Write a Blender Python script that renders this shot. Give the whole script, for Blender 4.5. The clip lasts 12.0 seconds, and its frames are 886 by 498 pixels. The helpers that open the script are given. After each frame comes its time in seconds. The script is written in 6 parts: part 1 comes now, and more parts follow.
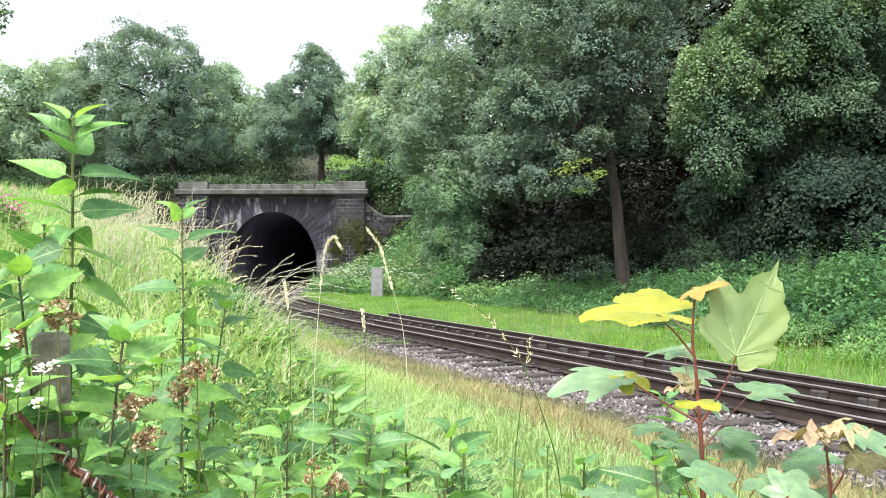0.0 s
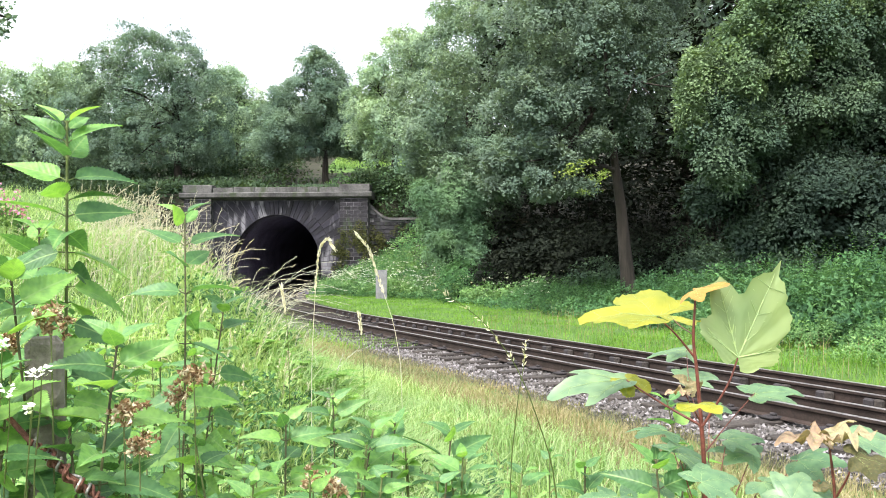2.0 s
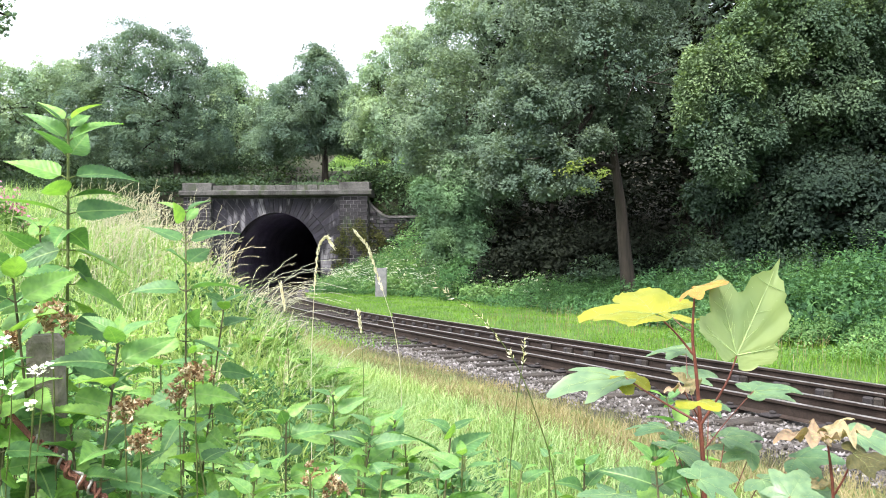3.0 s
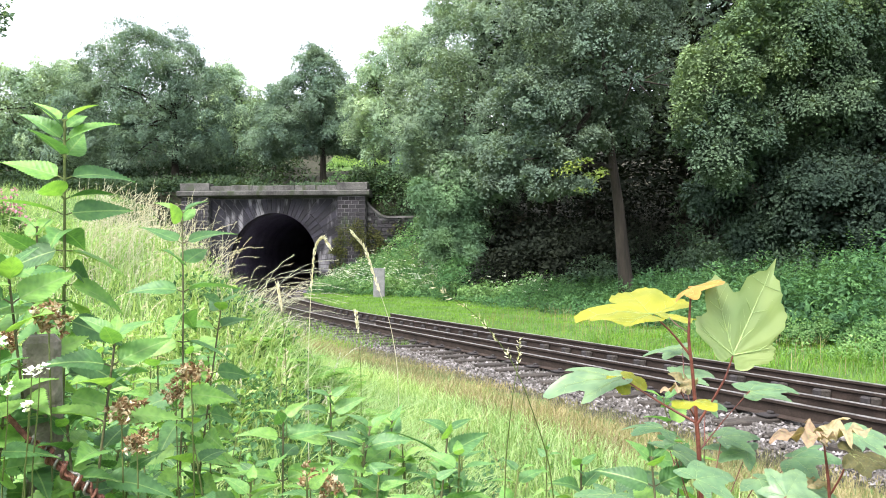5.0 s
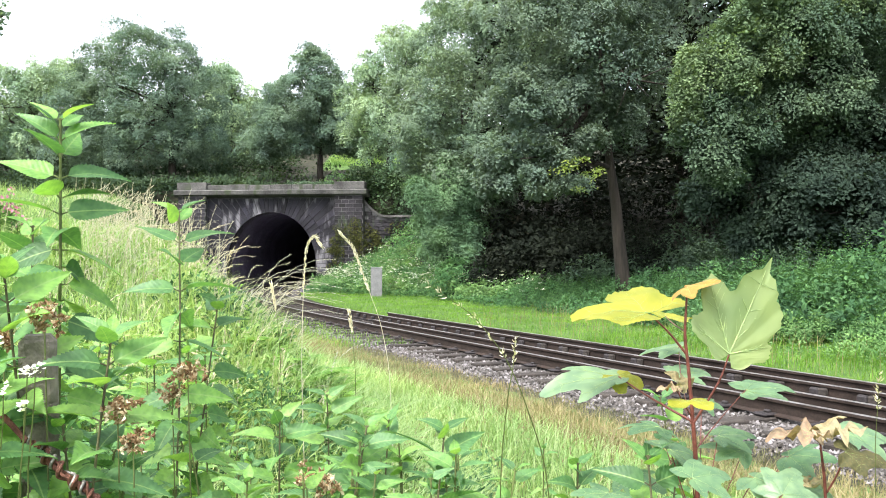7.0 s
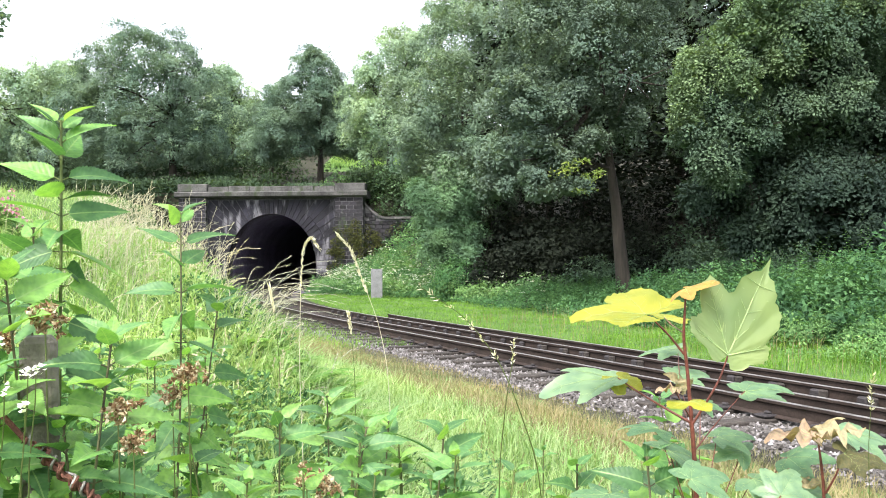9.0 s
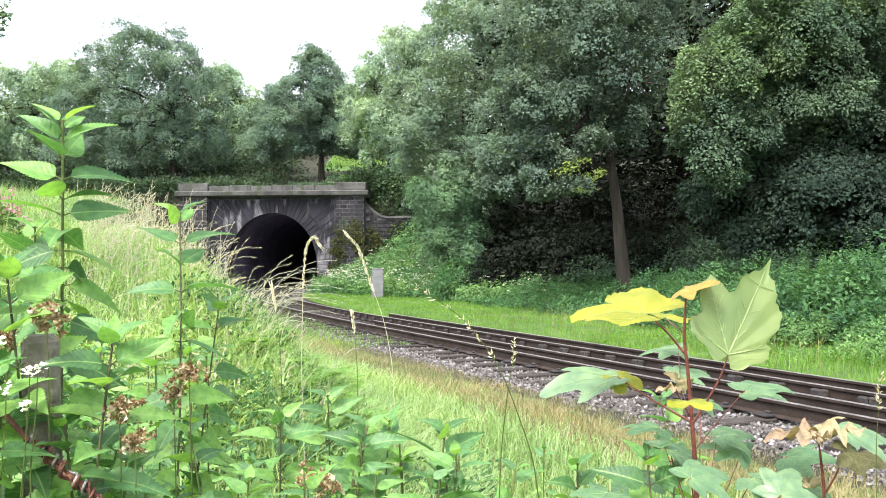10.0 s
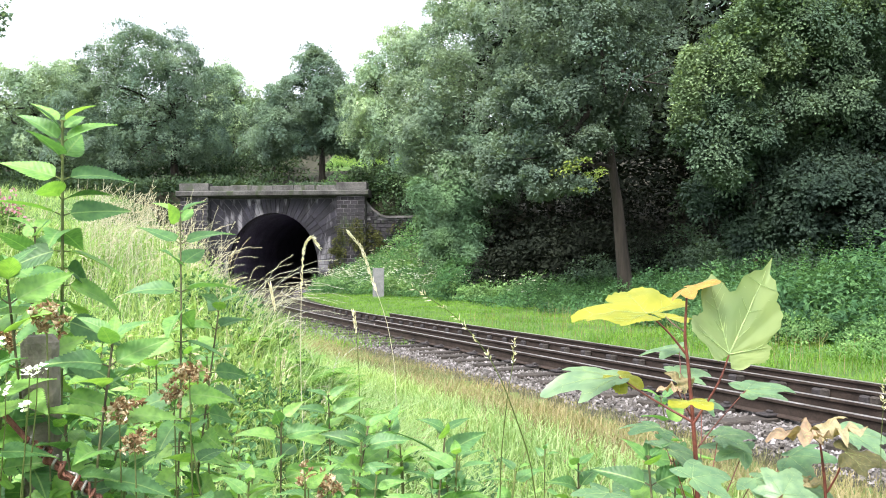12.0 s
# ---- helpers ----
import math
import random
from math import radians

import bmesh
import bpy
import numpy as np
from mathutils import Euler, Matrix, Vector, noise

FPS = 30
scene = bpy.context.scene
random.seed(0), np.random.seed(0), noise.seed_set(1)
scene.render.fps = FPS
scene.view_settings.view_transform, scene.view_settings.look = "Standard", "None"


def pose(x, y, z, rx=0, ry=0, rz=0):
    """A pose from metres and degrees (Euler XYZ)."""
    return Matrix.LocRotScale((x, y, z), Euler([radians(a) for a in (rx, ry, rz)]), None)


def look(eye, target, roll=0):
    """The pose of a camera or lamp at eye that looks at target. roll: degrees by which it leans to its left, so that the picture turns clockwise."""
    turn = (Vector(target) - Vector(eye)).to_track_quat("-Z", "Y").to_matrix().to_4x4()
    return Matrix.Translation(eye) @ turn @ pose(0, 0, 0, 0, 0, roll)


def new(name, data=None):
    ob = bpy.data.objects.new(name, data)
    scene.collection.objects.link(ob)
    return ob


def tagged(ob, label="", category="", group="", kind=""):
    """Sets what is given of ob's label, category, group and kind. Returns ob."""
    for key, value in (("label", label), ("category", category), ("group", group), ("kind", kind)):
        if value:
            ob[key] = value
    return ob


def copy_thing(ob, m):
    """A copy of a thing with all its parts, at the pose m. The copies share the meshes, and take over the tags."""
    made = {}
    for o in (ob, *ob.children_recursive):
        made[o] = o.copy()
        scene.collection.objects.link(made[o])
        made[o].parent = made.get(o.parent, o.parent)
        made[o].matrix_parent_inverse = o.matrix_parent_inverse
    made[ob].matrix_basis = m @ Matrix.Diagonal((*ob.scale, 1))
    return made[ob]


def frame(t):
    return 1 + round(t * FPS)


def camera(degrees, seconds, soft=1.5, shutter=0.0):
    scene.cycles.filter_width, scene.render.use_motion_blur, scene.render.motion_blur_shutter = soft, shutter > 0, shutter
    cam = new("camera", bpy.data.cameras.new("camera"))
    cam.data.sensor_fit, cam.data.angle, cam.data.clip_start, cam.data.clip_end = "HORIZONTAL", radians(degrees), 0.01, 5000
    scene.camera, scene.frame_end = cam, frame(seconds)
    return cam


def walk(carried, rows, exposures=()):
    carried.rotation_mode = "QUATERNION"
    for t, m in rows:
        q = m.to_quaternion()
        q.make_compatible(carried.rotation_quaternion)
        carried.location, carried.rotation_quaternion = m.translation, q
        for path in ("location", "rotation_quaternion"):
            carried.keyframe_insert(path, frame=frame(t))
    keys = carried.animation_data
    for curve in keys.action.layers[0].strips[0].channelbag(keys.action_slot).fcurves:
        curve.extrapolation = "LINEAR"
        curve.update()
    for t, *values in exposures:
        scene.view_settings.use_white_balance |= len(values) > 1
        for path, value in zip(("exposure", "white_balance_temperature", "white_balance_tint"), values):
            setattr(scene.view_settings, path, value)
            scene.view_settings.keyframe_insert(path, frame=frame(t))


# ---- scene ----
# ---- camera ----
cam = camera(52.0, 12.0, soft=1.0)


def held(x, y, z, tilt, lean, turn):
    return pose(x, y, z, 0, 0, turn) @ pose(0, 0, 0, tilt) @ pose(0, 0, 0, 0, 0, -lean)


PATH = [
    (0, -0.0083, -0.0141, 1.5805, 90.754, -0.222, -0.276),
    (0.5, -0.0095, -0.0154, 1.5807, 90.884, -0.404, -0.159),
    (1, -0.0003, -0.0061, 1.5803, 90.978, -0.111, -0.047),
    (1.5, 0.0006, -0.0007, 1.5797, 90.975, 0.074, -0.015),
    (2, 0.0010, -0.0001, 1.5802, 90.889, 0.044, -0.000),
    (2.5, 0.0000, 0.0000, 1.5800, 90.820, 0.000, 0.000),
    (3, 0.0005, -0.0041, 1.5800, 90.767, 0.001, -0.020),
    (5, 0.0025, -0.0049, 1.5801, 90.782, 0.049, -0.143),
    (5.5, 0.0045, -0.0019, 1.5799, 90.787, 0.105, -0.188),
    (6, 0.0042, -0.0009, 1.5797, 90.770, 0.140, -0.249),
    (6.5, 0.0046, -0.0026, 1.5801, 90.728, 0.099, -0.286),
    (7, 0.0038, -0.0046, 1.5801, 90.726, 0.091, -0.312),
    (9, 0.0050, -0.0083, 1.5802, 90.824, 0.091, -0.287),
    (9.5, 0.0058, -0.0070, 1.5795, 90.818, 0.146, -0.265),
    (10, 0.0049, -0.0103, 1.5801, 90.788, 0.060, -0.240),
    (10.5, 0.0044, -0.0087, 1.5800, 90.777, 0.078, -0.223),
    (11, 0.0042, -0.0091, 1.5801, 90.783, 0.058, -0.207),
    (11.5, 0.0061, -0.0075, 1.5801, 90.772, 0.120, -0.179),
    (12, 0.0056, -0.0082, 1.5803, 90.766, 0.126, -0.187),
]
walk(cam, [(r[0], held(*r[1:])) for r in PATH])

# ---- light: bright overcast sky ----
scene.view_settings.exposure = 2.2
world = bpy.data.worlds.new("overcast")
scene.world = world
world.use_nodes = True
wn = world.node_tree.nodes
sky = wn.new("ShaderNodeTexSky")
sky.sky_type, sky.sun_disc = "NISHITA", False
sky.sun_elevation, sky.sun_rotation = radians(61), radians(212)
sky.air_density, sky.dust_density, sky.ozone_density = 1.0, 4.0, 1.0
cloud = wn.new("ShaderNodeHueSaturation")
cloud.inputs["Saturation"].default_value = 0.34
world.node_tree.links.new(sky.outputs[0], cloud.inputs["Color"])
world.node_tree.links.new(cloud.outputs[0], wn["Background"].inputs[0])
wn["Background"].inputs[1].default_value = 0.15
sun = new("sun", bpy.data.lights.new("sun", "SUN"))
sun.data.energy, sun.data.angle, sun.data.color = 1.5, radians(16), (1.0, 0.96, 0.9)
sun.matrix_world = look((-14, -12, 42), (0, 10, 0))


# ---- materials ----
def mat(name, rough=0.8):
    m = bpy.data.materials.new(name)
    m.use_nodes = True
    b = m.node_tree.nodes["Principled BSDF"]
    b.inputs["Roughness"].default_value = rough
    b.inputs["Specular IOR Level"].default_value = 0.3
    return m, m.node_tree.nodes, m.node_tree.links.new, b


def ramp(nodes, stops):
    r = nodes.new("ShaderNodeValToRGB")
    el = r.color_ramp.elements
    while len(el) < len(stops):
        el.new(0.5)
    for e, (p, c) in zip(el, stops):
        e.position, e.color = p, (*c, 1)
    return r


def noise_tex(nodes, link, scale, detail=4.0, space="Object"):
    tc = nodes.new("ShaderNodeTexCoord")
    n = nodes.new("ShaderNodeTexNoise")
    n.inputs["Scale"].default_value, n.inputs["Detail"].default_value = scale, detail
    link(tc.outputs[space], n.inputs["Vector"])
    return n


def rgb_mix(nodes, link, mode, fac, a, b):
    m = nodes.new("ShaderNodeMix")
    m.data_type, m.blend_type = "RGBA", mode
    for v, s in ((fac, m.inputs[0]), (a, m.inputs[6]), (b, m.inputs[7])):
        if isinstance(v, float):
            s.default_value = v
        elif isinstance(v, tuple):
            s.default_value = (*v, 1)
        else:
            link(v, s)
    return m.outputs[2]


def leaf_mat(name, colours, through_it=0.3, rough=0.5, patch=0.6, per_object=False, tuft=0.0):
    """Foliage: colours vary leaf by leaf, tuft by tuft and in patches; some light passes through."""
    m, n, link, b = mat(name, rough)
    if per_object:
        src = n.new("ShaderNodeObjectInfo").outputs["Random"]
    else:
        src = n.new("ShaderNodeNewGeometry").outputs["Random Per Island"]
    k = len(colours) - 1
    r = ramp(n, [(i / k, c) for i, c in enumerate(colours)])
    link(src, r.inputs[0])
    pn = noise_tex(n, link, patch, 2.0)
    pr = ramp(n, [(0.35, (0.72, 0.78, 0.74)), (0.65, (1.15, 1.1, 0.95))])
    link(pn.outputs[0], pr.inputs[0])
    col = rgb_mix(n, link, "MULTIPLY", 1.0, r.outputs[0], pr.outputs[0])
    if tuft:
        tn = noise_tex(n, link, tuft, 1.0)
        tr = ramp(n, [(0.32, (0.7, 0.73, 0.78)), (0.68, (1.2, 1.24, 1.12))])
        link(tn.outputs[0], tr.inputs[0])
        col = rgb_mix(n, link, "MULTIPLY", 1.0, col, tr.outputs[0])
    link(col, b.inputs["Base Color"])
    b.inputs["Specular IOR Level"].default_value = 0.5 if rough < 0.55 else 0.12
    t = n.new("ShaderNodeBsdfTranslucent")
    warm = rgb_mix(n, link, "MULTIPLY", 1.0, col, (1.2, 1.18, 0.6))
    link(warm, t.inputs[0])
    mx = n.new("ShaderNodeMixShader")
    mx.inputs[0].default_value = through_it
    link(b.outputs[0], mx.inputs[1])
    link(t.outputs[0], mx.inputs[2])
    link(mx.outputs[0], n["Material Output"].inputs[0])
    return m


def rough_mat(name, dark, light, scale, rough=0.85, bump=0.3, fine=None, metal=0.0, vary=0.0):
    """Two scales of mottling, fine relief, and a shade that differs piece by piece."""
    m, n, link, b = mat(name, rough)
    a = noise_tex(n, link, scale, 6.0)
    f = noise_tex(n, link, fine or scale * 9, 4.0)
    r = ramp(n, [(0.3, dark), (0.7, light)])
    link(a.outputs[0], r.inputs[0])
    fr = ramp(n, [(0.3, (0.7, 0.7, 0.7)), (0.7, (1.2, 1.2, 1.2))])
    link(f.outputs[0], fr.inputs[0])
    col = rgb_mix(n, link, "MULTIPLY", 1.0, r.outputs[0], fr.outputs[0])
    if vary:
        oi = n.new("ShaderNodeObjectInfo")
        vr = ramp(n, [(0.0, (1 - vary,) * 3), (1.0, (1 + vary,) * 3)])
        link(oi.outputs["Random"], vr.inputs[0])
        col = rgb_mix(n, link, "MULTIPLY", 1.0, col, vr.outputs[0])
    link(col, b.inputs["Base Color"])
    b.inputs["Metallic"].default_value = metal
    bp = n.new("ShaderNodeBump")
    bp.inputs["Strength"].default_value, bp.inputs["Distance"].default_value = bump, 0.02
    link(f.outputs[0], bp.inputs["Height"])
    link(bp.outputs[0], b.inputs["Normal"])
    return m




def tree_mat(name, mid, through_it=0.35, rough=0.75, tuft=1.6):
    """Tree foliage about one mean colour."""
    lo, hi = [tuple(c * k for c in mid) for k in (0.8, 1.22)]
    return leaf_mat(name, [lo, mid, hi], through_it, rough, 0.35, tuft=tuft)


M_OAK = tree_mat("oak_leaves", (0.106, 0.148, 0.128), 0.3)
# pale foliage, made lighter and bluer still in place of haze over distance
M_LIGHT = tree_mat("pale_hazy_leaves", (0.24, 0.325, 0.25), 0.34, tuft=1.0)
M_PALE_LIT = tree_mat("pale_lit_leaves", (0.132, 0.188, 0.114), 0.32)
M_HAW = tree_mat("hawthorn_leaves", (0.115, 0.19, 0.122), 0.32, tuft=1.2)
M_MAPLE = tree_mat("maple_leaves", (0.14, 0.194, 0.156), 0.3)
# sycamore leaf colour darkened in place of shade from the crown above
M_SHADY = tree_mat("shaded_sycamore_leaves", (0.031, 0.05, 0.041), 0.3)
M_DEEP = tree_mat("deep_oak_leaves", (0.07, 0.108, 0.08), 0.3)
# hilltop leaf colour raised and blued to stand in for aerial haze
M_HILL_HAZE = tree_mat("hazy_hill_leaves", (0.122, 0.176, 0.15), 0.3, tuft=1.0)
M_YELLOW = leaf_mat("yellow_leaves", [(0.096, 0.162, 0.027), (0.192, 0.255, 0.036)], 0.3)
# near-black leaf colour: the shade of the wood put into its foliage
M_WOOD_SHADE = leaf_mat("wood_shade_leaves", [(0.0078, 0.0102, 0.0082), (0.012, 0.0155, 0.0124), (0.0175, 0.0226, 0.0174)], 0.12, 0.7)
M_WOOD_SHADE.node_tree.nodes["Principled BSDF"].inputs["Specular IOR Level"].default_value = 0.04
M_BUSH = leaf_mat("bush_leaves", [(0.047, 0.106, 0.050), (0.073, 0.156, 0.074), (0.104, 0.199, 0.096)], 0.35, 0.85, tuft=1.6)
# green scrub, its colour lowered to carry the shade under the hill trees
M_SCRUB_SHADE = leaf_mat("scrub_shade_leaves", [(0.024, 0.042, 0.025), (0.035, 0.06, 0.036), (0.05, 0.08, 0.046)], 0.3, 0.85)
M_IVY = leaf_mat("ivy_leaves", [(0.03, 0.038, 0.012), (0.055, 0.06, 0.02), (0.085, 0.09, 0.035)], 0.25, 0.8)
M_WEED = leaf_mat("bank_weed_leaves", [(0.13, 0.24, 0.07), (0.2, 0.33, 0.11), (0.3, 0.42, 0.19)], 0.4, 0.7)
M_BRAMBLE = leaf_mat("bramble_leaves", [(0.035, 0.085, 0.04), (0.055, 0.125, 0.058), (0.085, 0.17, 0.085)], 0.35, 0.7, tuft=1.3)
M_WILLOWHERB = leaf_mat("willowherb_leaves", [(0.08, 0.165, 0.058), (0.112, 0.212, 0.082), (0.16, 0.265, 0.118)], 0.35, 0.8, tuft=1.4)
M_HERB = leaf_mat("herb_leaves", [(0.085, 0.16, 0.066), (0.122, 0.218, 0.095), (0.175, 0.275, 0.14)], 0.3, 0.8, tuft=1.2)
M_GRASS = leaf_mat("grass_blades", [(0.15, 0.26, 0.085), (0.235, 0.35, 0.145), (0.37, 0.45, 0.26)], 0.4, 0.6)
M_VERGE = leaf_mat("verge_blades", [(0.085, 0.19, 0.026), (0.125, 0.255, 0.042), (0.185, 0.305, 0.07)], 0.45, 0.7)
M_STRAW = leaf_mat("straw_blades", [(0.13, 0.15, 0.06), (0.205, 0.18, 0.105), (0.28, 0.235, 0.165)], 0.3, 0.7)
M_DRY = leaf_mat("dry_stalks", [(0.34, 0.31, 0.24), (0.46, 0.43, 0.36), (0.6, 0.58, 0.53)], 0.2, 0.8)
M_TAN = leaf_mat("tan_stalks", [(0.16, 0.11, 0.065), (0.25, 0.185, 0.12), (0.36, 0.29, 0.21)], 0.25, 0.8)
M_WHITE = leaf_mat("white_blossom", [(0.6, 0.63, 0.56), (0.74, 0.76, 0.72)], 0.12, 0.7)
# earth and moss, tone lowered to carry shade under the trees as well
M_SOIL = rough_mat("soil_and_moss", (0.013, 0.013, 0.008), (0.033, 0.033, 0.019), 1.3, 0.95, 0.6, 14)
M_TURF = rough_mat("turf", (0.03, 0.07, 0.012), (0.07, 0.125, 0.028), 1.6, 0.95, 0.8, 26)
M_BARK = rough_mat("bark", (0.009, 0.008, 0.0065), (0.04, 0.033, 0.026), 2.2, 0.95, 1.0, 16)
for bark_noise in [k for k in M_BARK.node_tree.nodes if k.bl_idname == "ShaderNodeTexNoise"]:
    # the ridges of the bark run up the trunk
    stretch = M_BARK.node_tree.nodes.new("ShaderNodeMapping")
    stretch.inputs["Scale"].default_value = (1.6, 1.6, 0.22)
    M_BARK.node_tree.links.new(bark_noise.inputs["Vector"].links[0].from_socket, stretch.inputs["Vector"])
    M_BARK.node_tree.links.new(stretch.outputs[0], bark_noise.inputs["Vector"])
M_STONE = rough_mat("sooty_stone", (0.005, 0.0046, 0.0074), (0.022, 0.0208, 0.03), 0.9, 0.85, 0.6, 9, vary=0.45)
M_PIER = rough_mat("weathered_stone", (0.0085, 0.0078, 0.0098), (0.03, 0.0275, 0.0335), 1.2, 0.9, 0.6, 9, vary=0.5)
M_LIME = rough_mat("lime_mortar", (0.06, 0.058, 0.064), (0.185, 0.178, 0.185), 3, 0.95, 0.4)
M_COPE = rough_mat("coping_stone", (0.038, 0.037, 0.037), (0.108, 0.105, 0.102), 1.5, 0.9, 0.5, 12, vary=0.2)
M_MORTAR = rough_mat("mortar", (0.02, 0.019, 0.021), (0.085, 0.082, 0.088), 3, 0.95, 0.4)


def streaks(m, tone, amount):
    """Pale lime runs down a wall."""
    n, link = m.node_tree.nodes, m.node_tree.links.new
    b = n["Principled BSDF"]
    old = b.inputs["Base Color"].links[0].from_socket
    geo = n.new("ShaderNodeNewGeometry")
    mp = n.new("ShaderNodeMapping")
    mp.inputs["Scale"].default_value = (1.6, 1.6, 0.35)
    link(geo.outputs["Position"], mp.inputs["Vector"])
    t = n.new("ShaderNodeTexNoise")
    t.inputs["Scale"].default_value, t.inputs["Detail"].default_value = 1.6, 5.0
    link(mp.outputs[0], t.inputs["Vector"])
    r = ramp(n, [(amount, (0, 0, 0)), (amount + 0.12, (1, 1, 1))])
    link(t.outputs[0], r.inputs[0])
    link(rgb_mix(n, link, "MIX", r.outputs[0], old, tone), b.inputs["Base Color"])


streaks(M_STONE, (0.14, 0.136, 0.15), 0.545)
streaks(M_PIER, (0.03, 0.045, 0.02), 0.56)
streaks(M_COPE, (0.035, 0.045, 0.025), 0.55)
# soot tone raised and tinted purple to stand for veiling glare
M_SOOT_GLARE = rough_mat("soot_glare_lining", (0.1, 0.085, 0.135), (0.18, 0.155, 0.23), 0.8, 0.95, 0.4)
M_RUST = rough_mat("rusty_rail", (0.016, 0.0105, 0.0085), (0.04, 0.028, 0.023), 4, 0.85, 0.3, 40, 0.2)
M_RAILTOP = rough_mat("worn_railhead", (0.11, 0.1, 0.1), (0.21, 0.2, 0.205), 5, 0.34, 0.1, 60, 0.25)
M_SLEEPER = rough_mat("old_sleeper", (0.013, 0.011, 0.0105), (0.043, 0.036, 0.031), 3, 0.9, 0.7, 30, vary=0.25)
M_CHAIR = rough_mat("iron_chair", (0.013, 0.0115, 0.0125), (0.042, 0.037, 0.039), 8, 0.7, 0.3, 50, 0.2)
M_BALLAST = rough_mat("ballast_bed", (0.04, 0.036, 0.033), (0.1, 0.092, 0.085), 12, 0.95, 0.8, 40)
M_CONCRETE = rough_mat("grey_concrete", (0.13, 0.13, 0.135), (0.2, 0.2, 0.21), 4, 0.85, 0.2, 40)


def stones_mat():
    m, n, link, b = mat("ballast_stones", 0.85)
    g = n.new("ShaderNodeNewGeometry")
    r = ramp(n, [(0.0, (0.045, 0.04, 0.036)), (0.6, (0.11, 0.102, 0.1)), (1.0, (0.23, 0.215, 0.222))])
    link(g.outputs["Random Per Island"], r.inputs[0])
    link(r.outputs[0], b.inputs["Base Color"])
    return m


M_STONES = stones_mat()


# ---- building helpers ----
def mesh_of(name, verts, faces, material, smooth=False):
    """A mesh from arrays of vertices and of equal-sized faces."""
    verts, faces = np.asarray(verts, np.float32), np.asarray(faces, np.int32)
    me = bpy.data.meshes.new(name)
    k = faces.shape[1]
    me.vertices.add(len(verts))
    me.vertices.foreach_set("co", verts.ravel())
    me.loops.add(faces.size)
    me.loops.foreach_set("vertex_index", faces.ravel())
    me.polygons.add(len(faces))
    me.polygons.foreach_set("loop_start", np.arange(0, faces.size, k, dtype=np.int32))
    me.polygons.foreach_set("use_smooth", np.full(len(faces), smooth, dtype=bool))
    me.materials.append(material)
    me.update(calc_edges=True)
    me.validate()
    return me


def put(name, me, parent=None, label="", m=None):
    ob = new(name, me)
    if parent:
        ob.parent = parent
    if m is not None:
        ob.matrix_basis = m
    if label:
        ob["label"] = label
    return ob


def part(name, bm, material, parent, label="", smooth=False):
    me = bpy.data.meshes.new(name)
    bm.to_mesh(me)
    bm.free()
    me.materials.append(material)
    if smooth:
        for p in me.polygons:
            p.use_smooth = True
    return put(name, me, parent, label)


def unit(a):
    return a / np.maximum(np.linalg.norm(a, axis=-1, keepdims=True), 1e-9)


def leaves(name, pos, axis, up, length, width, material, fold=0.25, far=False):
    """Many small pointed leaves, each folded along its midrib (far ones plain), in one mesh."""
    axis = unit(axis)
    side = unit(np.cross(axis, up))
    nrm = np.cross(side, axis)
    L, W = length[:, None], width[:, None]
    mid = pos + axis * L * 0.45
    n = len(pos)
    if far:
        v = np.stack([pos - axis * L * 0.1, mid + side * W * 0.55, mid + axis * L * 0.45 - side * W * 0.35], 1)
        return mesh_of(name, v.reshape(-1, 3), np.arange(n * 3).reshape(-1, 3), material)
    v = np.stack([pos, mid + side * W * 0.5 + nrm * W * fold, pos + axis * L, mid - side * W * 0.5 + nrm * W * fold], 1)
    b = np.arange(n)[:, None] * 4
    f = np.concatenate([b + [[0, 1, 2]], b + [[0, 2, 3]]], 1).reshape(-1, 3)
    return mesh_of(name, v.reshape(-1, 3), f, material)


def rosettes(rng, centre, facing, radius, per, leaf, open_=0.9):
    """Leaves of many sprays: each spray fans out round its facing direction."""
    n = len(centre)
    f = unit(facing)
    side = unit(np.cross(f, rng.normal(0, 1, (n, 3))))
    other = np.cross(f, side)
    m = n * per
    f, side, other, c, R = (np.repeat(a, per, 0) for a in (f, side, other, centre, radius[:, None]))
    a = np.tile(np.arange(per) * 2.4, n) + rng.uniform(-0.5, 0.5, m)
    q = np.tile(np.sqrt((np.arange(per) + 0.5) / per), n)[:, None]
    out = np.cos(a)[:, None] * side + np.sin(a)[:, None] * other
    rise = (1 - q ** 2) * 0.75 + rng.normal(0, 0.16, (m, 1))
    pos = c + (out * q * 0.8 + f * rise) * R
    axis = unit(out * open_ + f * (0.75 - q) + rng.normal(0, 0.28, (m, 3)) + [0, 0, 0.08])
    up = f + out * q * 0.6 + rng.normal(0, 0.3, (m, 3))
    ln = leaf * rng.uniform(0.7, 1.25, m)
    return pos, axis, up, ln, ln * rng.uniform(0.48, 0.68, m)


